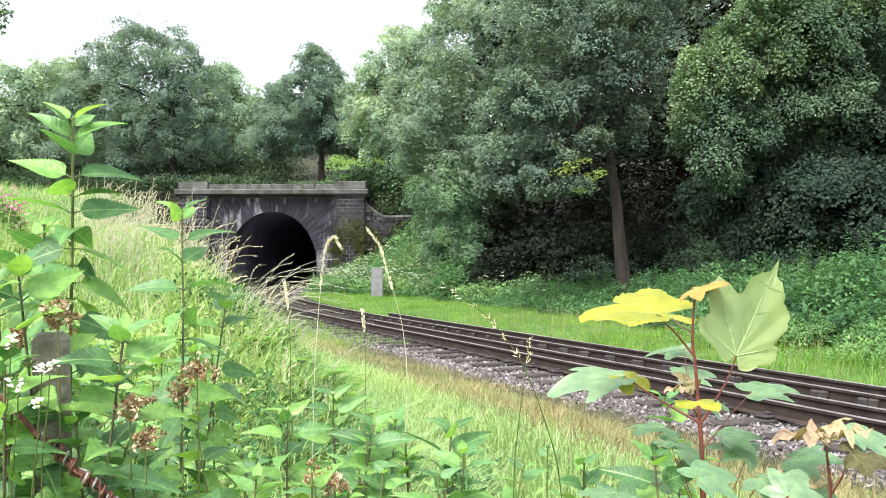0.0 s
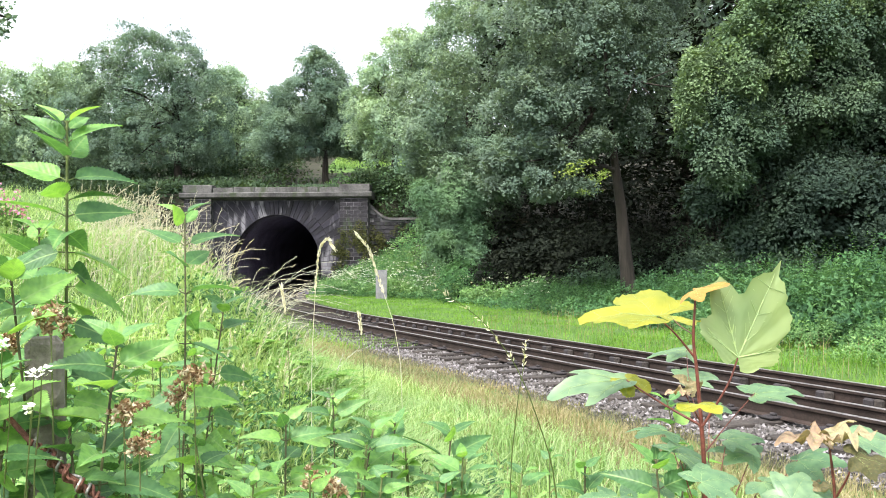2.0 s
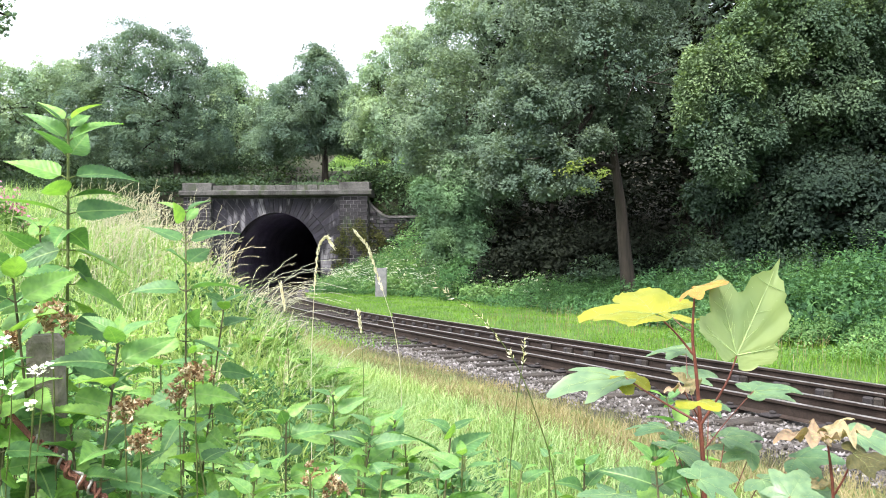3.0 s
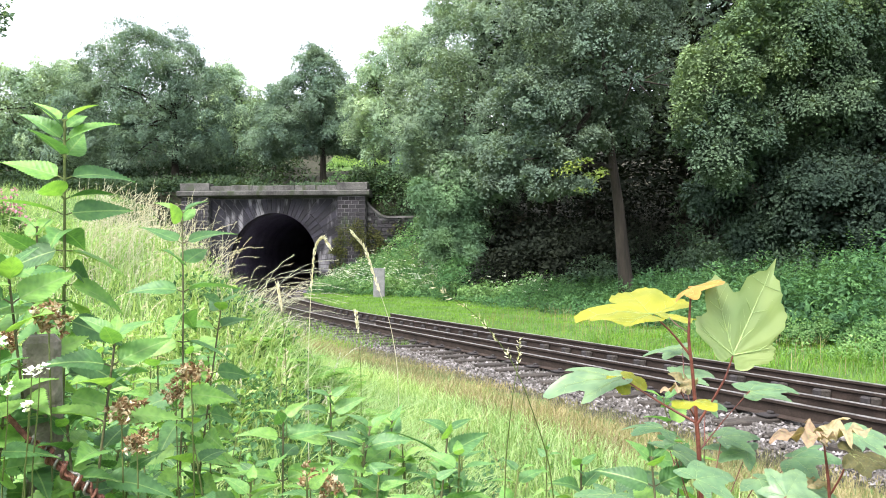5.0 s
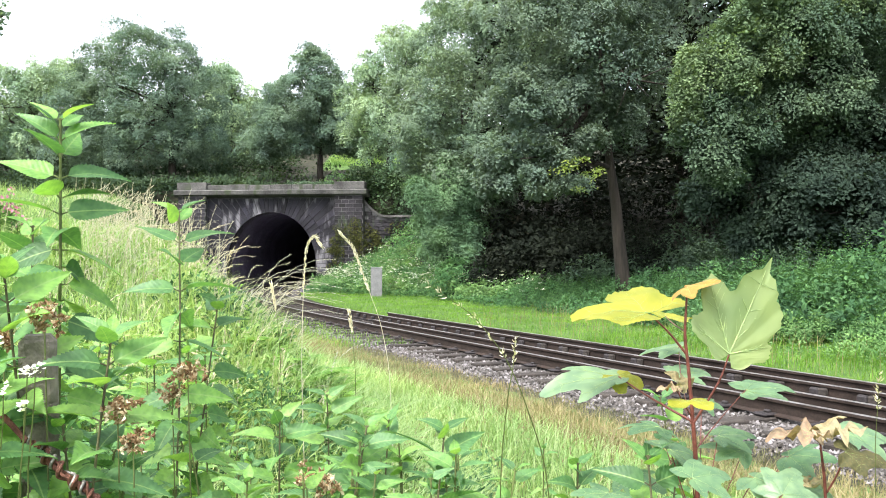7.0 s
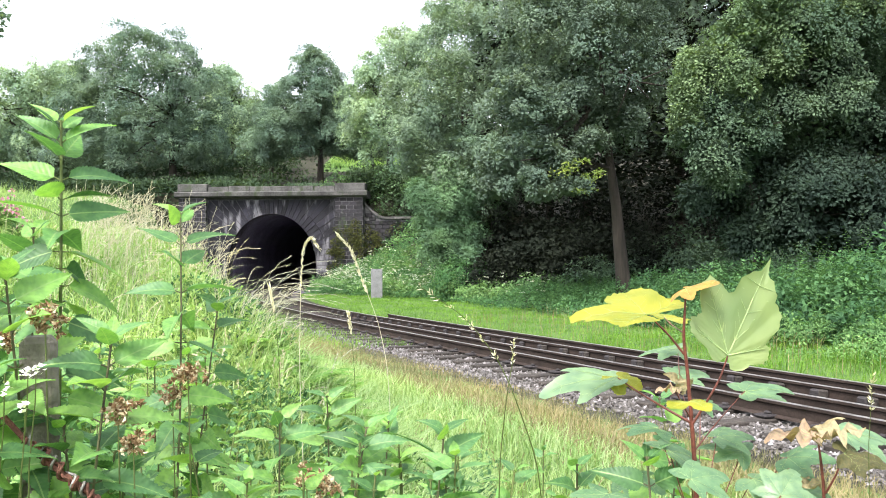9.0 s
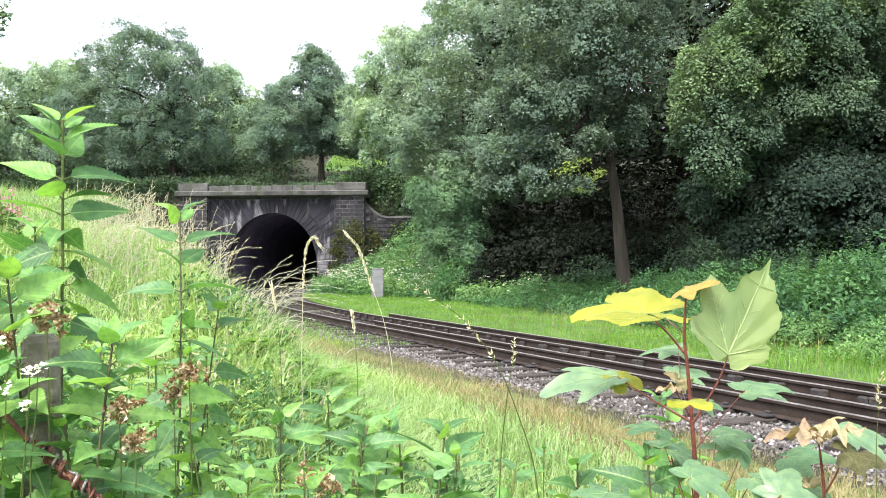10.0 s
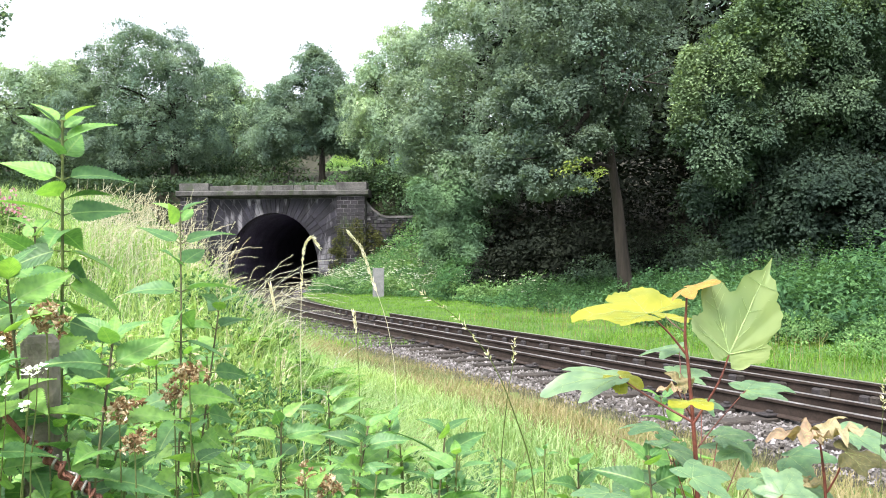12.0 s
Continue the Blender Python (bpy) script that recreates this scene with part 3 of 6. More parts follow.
def build_ballast():
    s = np.linspace(-8, 54, 125)
    e = np.array([-2.35, -1.9, -1.5, 0, 1.6, 2.1])
    z = np.array([-0.36, -0.27, -0.245, -0.24, -0.245, -0.34])
    S, E = np.meshgrid(s, e, indexing="ij")
    x, y = on_line(S, E)
    v = np.stack([x, y, np.broadcast_to(z, x.shape)], -1).reshape(-1, 3)
    k = len(e)
    f = [(i * k + j, i * k + j + 1, (i + 1) * k + j + 1, (i + 1) * k + j) for i in range(len(s) - 1) for j in range(k - 1)]
    tagged(put("ballast_bed", mesh_of("ballast_bed", v, f, M_BALLAST, True)), "grey-brown crushed stone bed under the track", "ballast", kind="structure")
    rng = np.random.default_rng(8)
    n = 20000
    S = 3 + 30 * rng.random(n) ** 1.7
    E = np.where(rng.random(n) < 0.6, rng.uniform(-2.45, -0.8, n), rng.uniform(-0.8, 2.0, n))
    x, y = on_line(S, E)
    c = np.stack([x, y, -0.24 - 0.08 * ss(1.7, 2.45, np.abs(E)) + rng.uniform(-0.01, 0.015, n)], 1)
    octa = np.array([(1, 0, 0), (-1, 0, 0), (0, 1, 0), (0, -1, 0), (0, 0, 1), (0, 0, -1)], float)
    size = rng.uniform(0.014, 0.034, (n, 1, 1)) * rng.uniform(0.6, 1.3, (n, 1, 3))
    a = rng.uniform(0, 6.28, n)
    v = octa[None] * size + rng.normal(0, 0.005, (n, 6, 3))
    tilt = rng.normal(0, 0.5, (n, 1))
    vx, vy, vz = v[..., 0].copy(), v[..., 1].copy(), v[..., 2].copy()
    vz, vx = vz * np.cos(tilt) + vx * np.sin(tilt), vx * np.cos(tilt) - vz * np.sin(tilt)
    ca, sa = np.cos(a)[:, None], np.sin(a)[:, None]
    v = np.stack([vx * ca - vy * sa, vx * sa + vy * ca, vz], -1) + c[:, None]
    t = np.array([(0, 2, 4), (2, 1, 4), (1, 3, 4), (3, 0, 4), (2, 0, 5), (1, 2, 5), (3, 1, 5), (0, 3, 5)])
    f = (np.arange(n)[:, None, None] * 6 + t[None]).reshape(-1, 3)
    tagged(put("ballast_stones", mesh_of("ballast_stones", v.reshape(-1, 3), f, M_STONES)), "loose grey and pinkish crushed stones round the sleepers", "gravel", kind="stuff")


build_ballast()


def build_box():
    x, y = (-2.917, 43.000, 0.081)[:2]
    post = new("concrete_post")
    post.matrix_basis = pose(x, y, float(land(x, y)) - 0.1, 0, 0, 8)
    tagged(post, "grey concrete lineside cabinet standing in the grass verge", "cabinet")
    part("body", box_bm(-0.26, 0.26, -0.18, 0.18, 0, 1.42, 0.02), M_CONCRETE, post)
    part("cap", box_bm(-0.265, 0.265, -0.185, 0.185, 1.42, 1.47, 0.015), M_CONCRETE, post)


build_box()


# ---- trees ----
def build_tree(name, label, base, height, radius, lobes, clumps, per, leaf, material, seed, spread=0.55, group="trees of the wood", lean=(0, 0), limb_n=9):
    """Trunk and limbs with a crown of leaf clumps over rounded lobes (x, y, z and three radii each)."""
    rng = np.random.default_rng(seed)
    tree = new(name)
    base = np.array([base[0], base[1], float(land(base[0], base[1])) - 0.1])
    tree.location = base
    tagged(tree, label, "tree", group)
    lob = np.array(lobes, float)
    lob[:, :3] -= base
    top = np.array([lean[0], lean[1], height])
    t = np.linspace(0, 1, 9)[:, None]
    wob = np.cumsum(rng.normal(0, 0.05, (9, 3)), 0) * [1, 1, 0]
    trunk = top * t + wob * t
    put("trunk", tubes("trunk", [(trunk, radius * (1.25 - 1.1 * t[:, 0] ** 0.8) + np.array([0.25 * radius] + [0] * 8))], M_BARK, 10), tree)
    for k in range(limb_n):
        L = lob[k % len(lob)]
        end = L[:3] + rng.normal(0, 0.3, 3) * L[3:]
        h = rng.uniform(0.5, 0.95)
        a = trunk[int(h * 8)]
        m = (a + end) / 2 + [0, 0, 0.12 * np.linalg.norm(end - a)]
        q = np.linspace(0, 1, 6)[:, None]
        lines = [((1 - q) ** 2 * a + 2 * q * (1 - q) * m + q * q * end, radius * 0.45 * (1 - 0.85 * q[:, 0]))]
        for _ in range(3):
            r = rng.uniform(0.4, 0.85)
            b = (1 - r) ** 2 * a + 2 * r * (1 - r) * m + r * r * end
            e2 = b + rng.normal(0, 0.5, 3) * L[3:]
            lines.append(((1 - q) * b + q * e2, radius * 0.16 * (1 - 0.8 * q[:, 0])))
        put("limb", tubes("limb", lines, M_BARK, 5), tree)
    # each lobe breaks up into billows, each billow carries sprays of leaves
    sub = []
    for L in lob:
        k = 20
        d = unit(rng.normal(size=(k, 3)) + [0, 0, 0.2])
        r = rng.uniform(0.2, 0.44, (k, 1))
        sub.append(np.concatenate([L[:3] + d * L[3:] * (1.06 - r) * rng.uniform(0.85, 1.12, (k, 1)), L[3:] * r * rng.uniform(0.85, 1.25, (k, 1))], 1))
        sub.append(np.concatenate([L[:3], L[3:] * 0.68])[None])
    sub = np.concatenate(sub)
    area = (sub[:, 3] * sub[:, 5]) ** 0.95
    which = rng.choice(len(sub), clumps * 3, p=area / area.sum())
    d = unit(rng.normal(size=(clumps * 3, 3)))
    d[:, 2] = np.where(d[:, 2] < -0.55, -d[:, 2], d[:, 2])
    c = sub[which, :3] + d * sub[which, 3:] * (0.72 + 0.36 * rng.random(clumps * 3) + 0.45 * rng.random(clumps * 3) ** 5)[:, None]
    keep = np.ones(len(c), bool)
    for k, L in enumerate(sub):
        keep &= ~(((((c - L[:3]) / L[3:]) ** 2).sum(1) < 0.55) & (which != k))
    turn = rng.normal(0, 1, (4, 3))
    turn = unit(turn) * (1.25 / spread)
    keep &= np.sin(c @ turn.T + rng.uniform(0, 6, 4)).sum(1) > -0.95
    c, d = c[keep][:clumps], d[keep][:clumps]
    n = len(c)
    face = d * [0.9, 0.9, 0.5] + [0, 0, 0.55] + rng.normal(0, 0.25, (n, 3))
    outer = rosettes(rng, c, face, spread * rng.uniform(0.55, 1.25, n), per, leaf)
    k = n * per // 7
    which = rng.integers(0, len(lob), k)
    pos = lob[which, :3] + unit(rng.normal(size=(k, 3))) * lob[which, 3:] * (0.75 * rng.random((k, 1)) ** 0.4)
    inner = (pos, rng.normal(0, 1, (k, 3)) * [1, 1, 0.6], rng.normal(0, 0.6, (k, 3)) + [0, 0, 0.8], np.full(k, leaf * 1.7), np.full(k, leaf * 1.1))
    put("crown", leaves("crown", *(np.concatenate(p) for p in zip(outer, inner)), material, 0.12, far=base[1] > 40 or leaf > 0.3), tree)
    return tree


def build_trees():
    far = "trees above the tunnel"
    build_tree("oak_tree", "large round-headed oak on the hill above the tunnel", (-19.3, 66, 6.5), 7.5, 0.3,
               [(-21.44, 66.00, 13.86, 4.85, 4.85, 3.61), (-24.81, 66.00, 11.81, 3.37, 3.37, 3.08), (-18.03, 66.00, 12.83, 2.96, 2.96, 3.29), (-21.85, 66.00, 16.53, 3.78, 3.78, 2.63), (-19.88, 66.00, 10.16, 4.72, 4.72, 2.14), (-24.40, 66.00, 9.34, 3.90, 3.90, 1.72), (-18.03, 66.00, 9.75, 2.67, 2.67, 1.97), (-23.37, 66.00, 14.89, 2.87, 2.87, 2.46), (-19.6, 66.0, 15.2, 2.5, 2.5, 2.2), (-20.2, 66.0, 12.4, 3.3, 3.3, 2.7), (-25.9, 66.0, 13.9, 1.7, 1.7, 1.5)],
               2200, 64, 0.15, M_HILL_HAZE, 11, 0.5, far)
    build_tree("oak_tree", "smaller conical oak with a bare trunk behind the parapet", (-8.0, 62, 6.2), 6.5, 0.2,
               [(-8.55, 62.0, 13.9, 1.9, 1.9, 1.7), (-8.5, 62.0, 15.5, 0.9, 0.9, 1.0), (-9.0, 62.0, 12.0, 3.0, 3.0, 1.9), (-10.4, 62.0, 9.9, 2.8, 2.8, 1.6), (-7.0, 62.0, 12.0, 1.8, 1.8, 1.6), (-7.2, 62.0, 10.4, 2.3, 2.3, 1.6), (-11.7, 62.0, 9.4, 1.8, 1.8, 1.2), (-6.3, 62.0, 9.5, 1.6, 1.6, 1.0)],
               1300, 60, 0.14, M_HILL_HAZE, 12, 0.42, far)
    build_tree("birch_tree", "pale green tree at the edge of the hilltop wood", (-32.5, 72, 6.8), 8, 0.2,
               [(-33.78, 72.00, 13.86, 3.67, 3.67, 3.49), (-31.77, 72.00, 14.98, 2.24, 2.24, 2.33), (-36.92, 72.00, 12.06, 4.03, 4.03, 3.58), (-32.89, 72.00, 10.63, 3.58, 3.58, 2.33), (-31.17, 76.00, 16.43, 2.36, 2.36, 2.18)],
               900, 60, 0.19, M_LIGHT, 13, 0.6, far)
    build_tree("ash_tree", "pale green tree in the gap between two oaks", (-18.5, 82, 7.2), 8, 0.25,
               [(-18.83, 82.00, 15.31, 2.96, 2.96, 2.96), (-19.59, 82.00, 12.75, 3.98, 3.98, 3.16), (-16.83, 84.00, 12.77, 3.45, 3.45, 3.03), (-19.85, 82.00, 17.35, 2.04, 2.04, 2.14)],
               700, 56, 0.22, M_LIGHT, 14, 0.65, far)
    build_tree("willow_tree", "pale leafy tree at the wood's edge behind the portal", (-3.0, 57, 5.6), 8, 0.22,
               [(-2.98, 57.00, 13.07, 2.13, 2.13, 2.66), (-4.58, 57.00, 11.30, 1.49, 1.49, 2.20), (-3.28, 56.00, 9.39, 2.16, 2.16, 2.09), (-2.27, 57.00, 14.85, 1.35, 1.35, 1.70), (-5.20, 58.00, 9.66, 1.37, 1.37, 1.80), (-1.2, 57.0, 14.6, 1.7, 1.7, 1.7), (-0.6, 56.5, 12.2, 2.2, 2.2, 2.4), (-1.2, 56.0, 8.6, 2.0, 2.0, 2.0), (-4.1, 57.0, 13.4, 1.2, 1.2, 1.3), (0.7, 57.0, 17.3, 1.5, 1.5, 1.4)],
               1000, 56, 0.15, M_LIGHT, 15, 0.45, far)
    build_tree("oak_tree", "tall dense oak at the corner of the wood", (1.2, 43, 2.6), 9, 0.3,
               [(0.56, 43.00, 9.18, 2.81, 2.81, 3.08), (2.84, 43.00, 12.26, 2.89, 2.89, 2.68), (-0.51, 43.00, 6.77, 1.93, 1.93, 2.09), (1.72, 42.00, 5.60, 2.35, 2.35, 2.09), (3.95, 43.50, 15.76, 2.30, 2.30, 1.62)],
               1700, 44, 0.135, M_MAPLE, 16, 0.38)
    build_tree("hawthorn_tree", "dense hawthorn sloping down to the bank", (2.4, 42.5, 2), 3.4, 0.1,
               [(0.16, 42.00, 4.56, 1.72, 1.72, 1.62), (1.06, 41.50, 3.10, 1.19, 1.19, 1.45), (1.33, 42.00, 4.56, 1.25, 1.25, 1.31), (-0.24, 42.00, 3.38, 0.94, 0.94, 0.89), (0.41, 41.30, 2.20, 1.29, 1.29, 0.93), (1.22, 41.00, 1.53, 0.97, 0.97, 0.71)], 900, 42, 0.125, M_HAW, 24, 0.36)
    build_tree("oak_tree", "oak with a bare lower trunk at the front of the wood", (6.2, 30.0, 1.132), 9.5, 0.23,
               [(5.15, 30.00, 8.00, 2.43, 2.43, 2.05), (3.29, 30.00, 6.51, 1.87, 1.87, 1.68), (5.71, 30.50, 6.50, 1.42, 1.42, 1.14), (2.1, 29.0, 4.8, 0.8, 0.8, 0.5), (3.35, 29.0, 5.2, 0.75, 0.75, 0.45), (2.95, 29.0, 4.25, 0.75, 0.75, 0.4), (1.9, 29.3, 3.95, 0.7, 0.7, 0.4), (3.2, 28.8, 3.7, 0.5, 0.5, 0.26), (4.0, 29.0, 4.75, 0.6, 0.6, 0.35), (4.59, 30.00, 9.87, 2.61, 2.61, 1.87), (7.52, 33.00, 10.80, 1.75, 1.75, 1.75), (4.3, 28.9, 3.95, 0.5, 0.5, 0.26), (4.9, 29.2, 5.4, 0.7, 0.7, 0.35), (5.15, 30.00, 12.67, 3.17, 3.17, 2.24)],
               2300, 44, 0.102, M_OAK, 17, 0.3, lean=(-0.8, 0.2))
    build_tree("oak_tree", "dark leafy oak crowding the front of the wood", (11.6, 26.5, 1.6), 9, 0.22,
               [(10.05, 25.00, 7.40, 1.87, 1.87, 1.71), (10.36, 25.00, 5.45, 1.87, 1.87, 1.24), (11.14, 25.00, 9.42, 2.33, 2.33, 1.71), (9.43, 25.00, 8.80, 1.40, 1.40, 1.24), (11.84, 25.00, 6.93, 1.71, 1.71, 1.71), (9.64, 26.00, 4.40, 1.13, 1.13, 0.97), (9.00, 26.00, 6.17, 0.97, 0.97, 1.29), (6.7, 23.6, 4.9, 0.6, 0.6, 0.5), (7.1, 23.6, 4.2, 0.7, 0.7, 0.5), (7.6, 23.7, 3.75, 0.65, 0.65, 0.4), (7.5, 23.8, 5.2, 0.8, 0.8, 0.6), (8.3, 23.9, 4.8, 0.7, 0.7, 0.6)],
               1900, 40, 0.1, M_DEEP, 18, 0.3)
    # pale top lobes above the dark oak: the lit treetop put into leaf colour
    build_tree("maple_tree", "young field maple, yellow-green leaves paler for the lit crown top", (9.7, 27.5, 1.6), 6.5, 0.16,
               [(6.81, 23.50, 6.61, 0.44, 0.44, 0.53), (6.49, 23.50, 5.95, 0.38, 0.38, 0.50), (6.45, 23.4, 5.2, 0.28, 0.28, 0.35), (7.33, 23.50, 7.12, 0.50, 0.50, 0.44), (7.72, 23.60, 6.34, 0.65, 0.65, 0.65), (8.02, 23.60, 7.51, 0.65, 0.65, 0.53), (8.64, 23.70, 8.20, 0.74, 0.74, 0.50), (9.57, 23.80, 8.01, 0.89, 0.89, 0.59), (9.05, 23.80, 6.92, 0.5, 0.5, 0.5), (10.5, 24.0, 8.3, 0.9, 0.9, 0.6), (11.5, 24.0, 8.1, 0.9, 0.9, 0.7), (10.3, 23.9, 7.3, 0.5, 0.5, 0.45)],
               900, 36, 0.092, M_PALE_LIT, 27, 0.3)
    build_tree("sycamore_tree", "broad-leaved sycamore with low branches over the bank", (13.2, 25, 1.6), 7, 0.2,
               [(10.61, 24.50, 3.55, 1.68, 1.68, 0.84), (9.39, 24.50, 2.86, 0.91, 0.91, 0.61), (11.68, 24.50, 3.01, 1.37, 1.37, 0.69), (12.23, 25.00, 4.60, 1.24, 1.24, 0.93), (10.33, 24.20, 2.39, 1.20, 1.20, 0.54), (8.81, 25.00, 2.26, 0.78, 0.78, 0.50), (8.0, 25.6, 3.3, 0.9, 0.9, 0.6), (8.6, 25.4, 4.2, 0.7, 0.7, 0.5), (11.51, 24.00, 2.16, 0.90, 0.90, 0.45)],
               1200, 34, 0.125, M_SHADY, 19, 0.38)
    rng = np.random.default_rng(4)
    back = build_tree("beech_tree", "tall dark tree behind the front rows, some added for shade", (14.0, 40, 3.6), 11, 0.3,
                      [(14, 40, 10, 4.2, 4.2, 3.5), (12, 39, 14, 3.6, 3.6, 3.5), (16.5, 41, 13, 3.4, 3.4, 3.8), (14, 40, 17.5, 3.2, 3.2, 3), (11.5, 38.5, 7.2, 2.6, 2.6, 1.8), (16.5, 40, 6.8, 2.8, 2.8, 1.8)],
                      320, 38, 0.34, M_OAK, 20, 0.7)
    # the last three, mostly hidden, are added to shade the hill slope
    for x, y, t, k in ((20, 37, 120, 1.05), (14.4, 54, 200, 1.0), (6.5, 53, 250, 0.8), (20, 48, 10, 1.15), (10, 61, 170, 1.0), (-29, 86, 30, 0.4), (-12, 88, 100, 0.38), (-20, 90, 20, 0.36), (-36, 82, 140, 0.45), (1, 84, 75, 0.5), (-9.2, 70, 60, 0.42), (-4.8, 66.5, 210, 0.42), (-12.6, 69, 320, 0.36)):
        copy_thing(back, pose(x, y, float(land(x, y)) - 0.3, 0, 0, t) @ Matrix.Scale(k, 4))
    build_tree("hazel_tree", "hazel beside the line with one dark twig hanging into the sky", (-7.6, 11.5, 2), 5, 0.12,
               [(-5.33, 11.00, 4.68, 0.11, 0.1, 0.1), (-5.28, 11.00, 4.54, 0.08, 0.08, 0.08), (-5.36, 11.00, 4.4, 0.07, 0.07, 0.08), (-7.6, 11.6, 6.0, 0.5, 0.5, 0.5)], 56, 10, 0.05, M_HILL_HAZE, 23, 0.07, "trees beside the line")
    # low yellow-green spray on the front oak
    tree = bpy.data.objects["oak_tree.003"]
    tier = np.array([(4.05, 28.0, 4.45), (4.35, 28.0, 4.62), (4.75, 28.0, 4.22), (5.0, 28.0, 4.2), (4.45, 28.0, 3.78), (3.8, 28.0, 4.3)])[np.arange(30) % 6]
    q = rng.normal(0, 1, (30, 3)) * [0.16, 0.2, 0.06] + tier - np.array(tree.location)
    spray = leaves("yellow_spray", *rosettes(rng, q, rng.normal(0, 0.25, (30, 3)) + [0, -0.3, 0.8], rng.uniform(0.1, 0.18, 30), 16, 0.075), M_YELLOW)
    put("yellow_spray", spray, tree, "yellow-green leaves on a low branch")["kind"] = "stuff"


build_trees()


# ---- bushes ----
def build_bush(name, label, base, lobes, clumps, per, leaf, material, seed, spread, category="bush", group="bushes on the bank"):
    rng = np.random.default_rng(seed)
    bush = new(name)
    bush.location = base
    tagged(bush, label, category, group)
    lob = np.array(lobes, float)
    for L in lob:
        q = np.linspace(0, 1, 5)[:, None]
        end = L[:3] + rng.normal(0, 0.4, 3) * L[3:]
        put("stem", tubes("stem", [(q * end + [0, 0, -0.15] * (1 - q), 0.02 * (1 - 0.7 * q[:, 0]))], M_BARK, 5), bush)
    which = rng.integers(0, len(lob), clumps)
    d = unit(rng.normal(size=(clumps, 3)))
    d[:, 2] = np.where(d[:, 2] < -0.3, -d[:, 2], d[:, 2])
    c = lob[which, :3] + d * lob[which, 3:] * rng.uniform(0.5, 1.1, clumps)[:, None] ** 0.6
    sprays = rosettes(rng, c, d * 0.7 + [0, 0, 0.6] + rng.normal(0, 0.3, (clumps, 3)), spread * rng.uniform(0.7, 1.2, clumps), per, leaf)
    put("foliage", leaves("foliage", *sprays, material), bush)
    return bush


def waves(x, y):
    """An uneven 0 to 1 swell over the ground."""
    w = np.sin(x * 1.9 + 1.3 * np.sin(y * 0.7)) + np.sin(y * 1.6 + 1.7 * np.sin(x * 0.9)) + 0.7 * np.sin(x * 4.1 - y * 3.3) + 0.6 * np.sin(y * 5.3 + x * 2.2)
    return np.clip(0.5 + w / 5.2, 0, 1)


def bank_edge(s):
    return 6.0 + 1.6 * ss(14, 28, s) - 4.6 * ss(36, 50, s)


def undergrowth(name, label, n, x, y, tall, leaf, material, rng, per=13, wide=1.9, far=False):
    """A thicket of leafy sprays over the ground, thickest along its uneven top."""
    k = n // per
    x, y, tall = x[:k], y[:k], (tall[:k] if np.ndim(tall) else tall)
    c = np.stack([x, y, land(x, y) + tall * rng.random(k) ** 0.45], 1)
    face = rng.normal(0, 0.38, (k, 3)) + [-0.3 * TN[0], -0.3 * TN[1] - 0.1, 0.85]
    pos, ax, up, ln, wd = rosettes(rng, c, face, leaf * wide * rng.uniform(0.7, 1.3, k), per, leaf)
    tagged(put(name, leaves(name, pos, ax, up, ln, wd, material, far=far)), label, "undergrowth", kind="stuff")


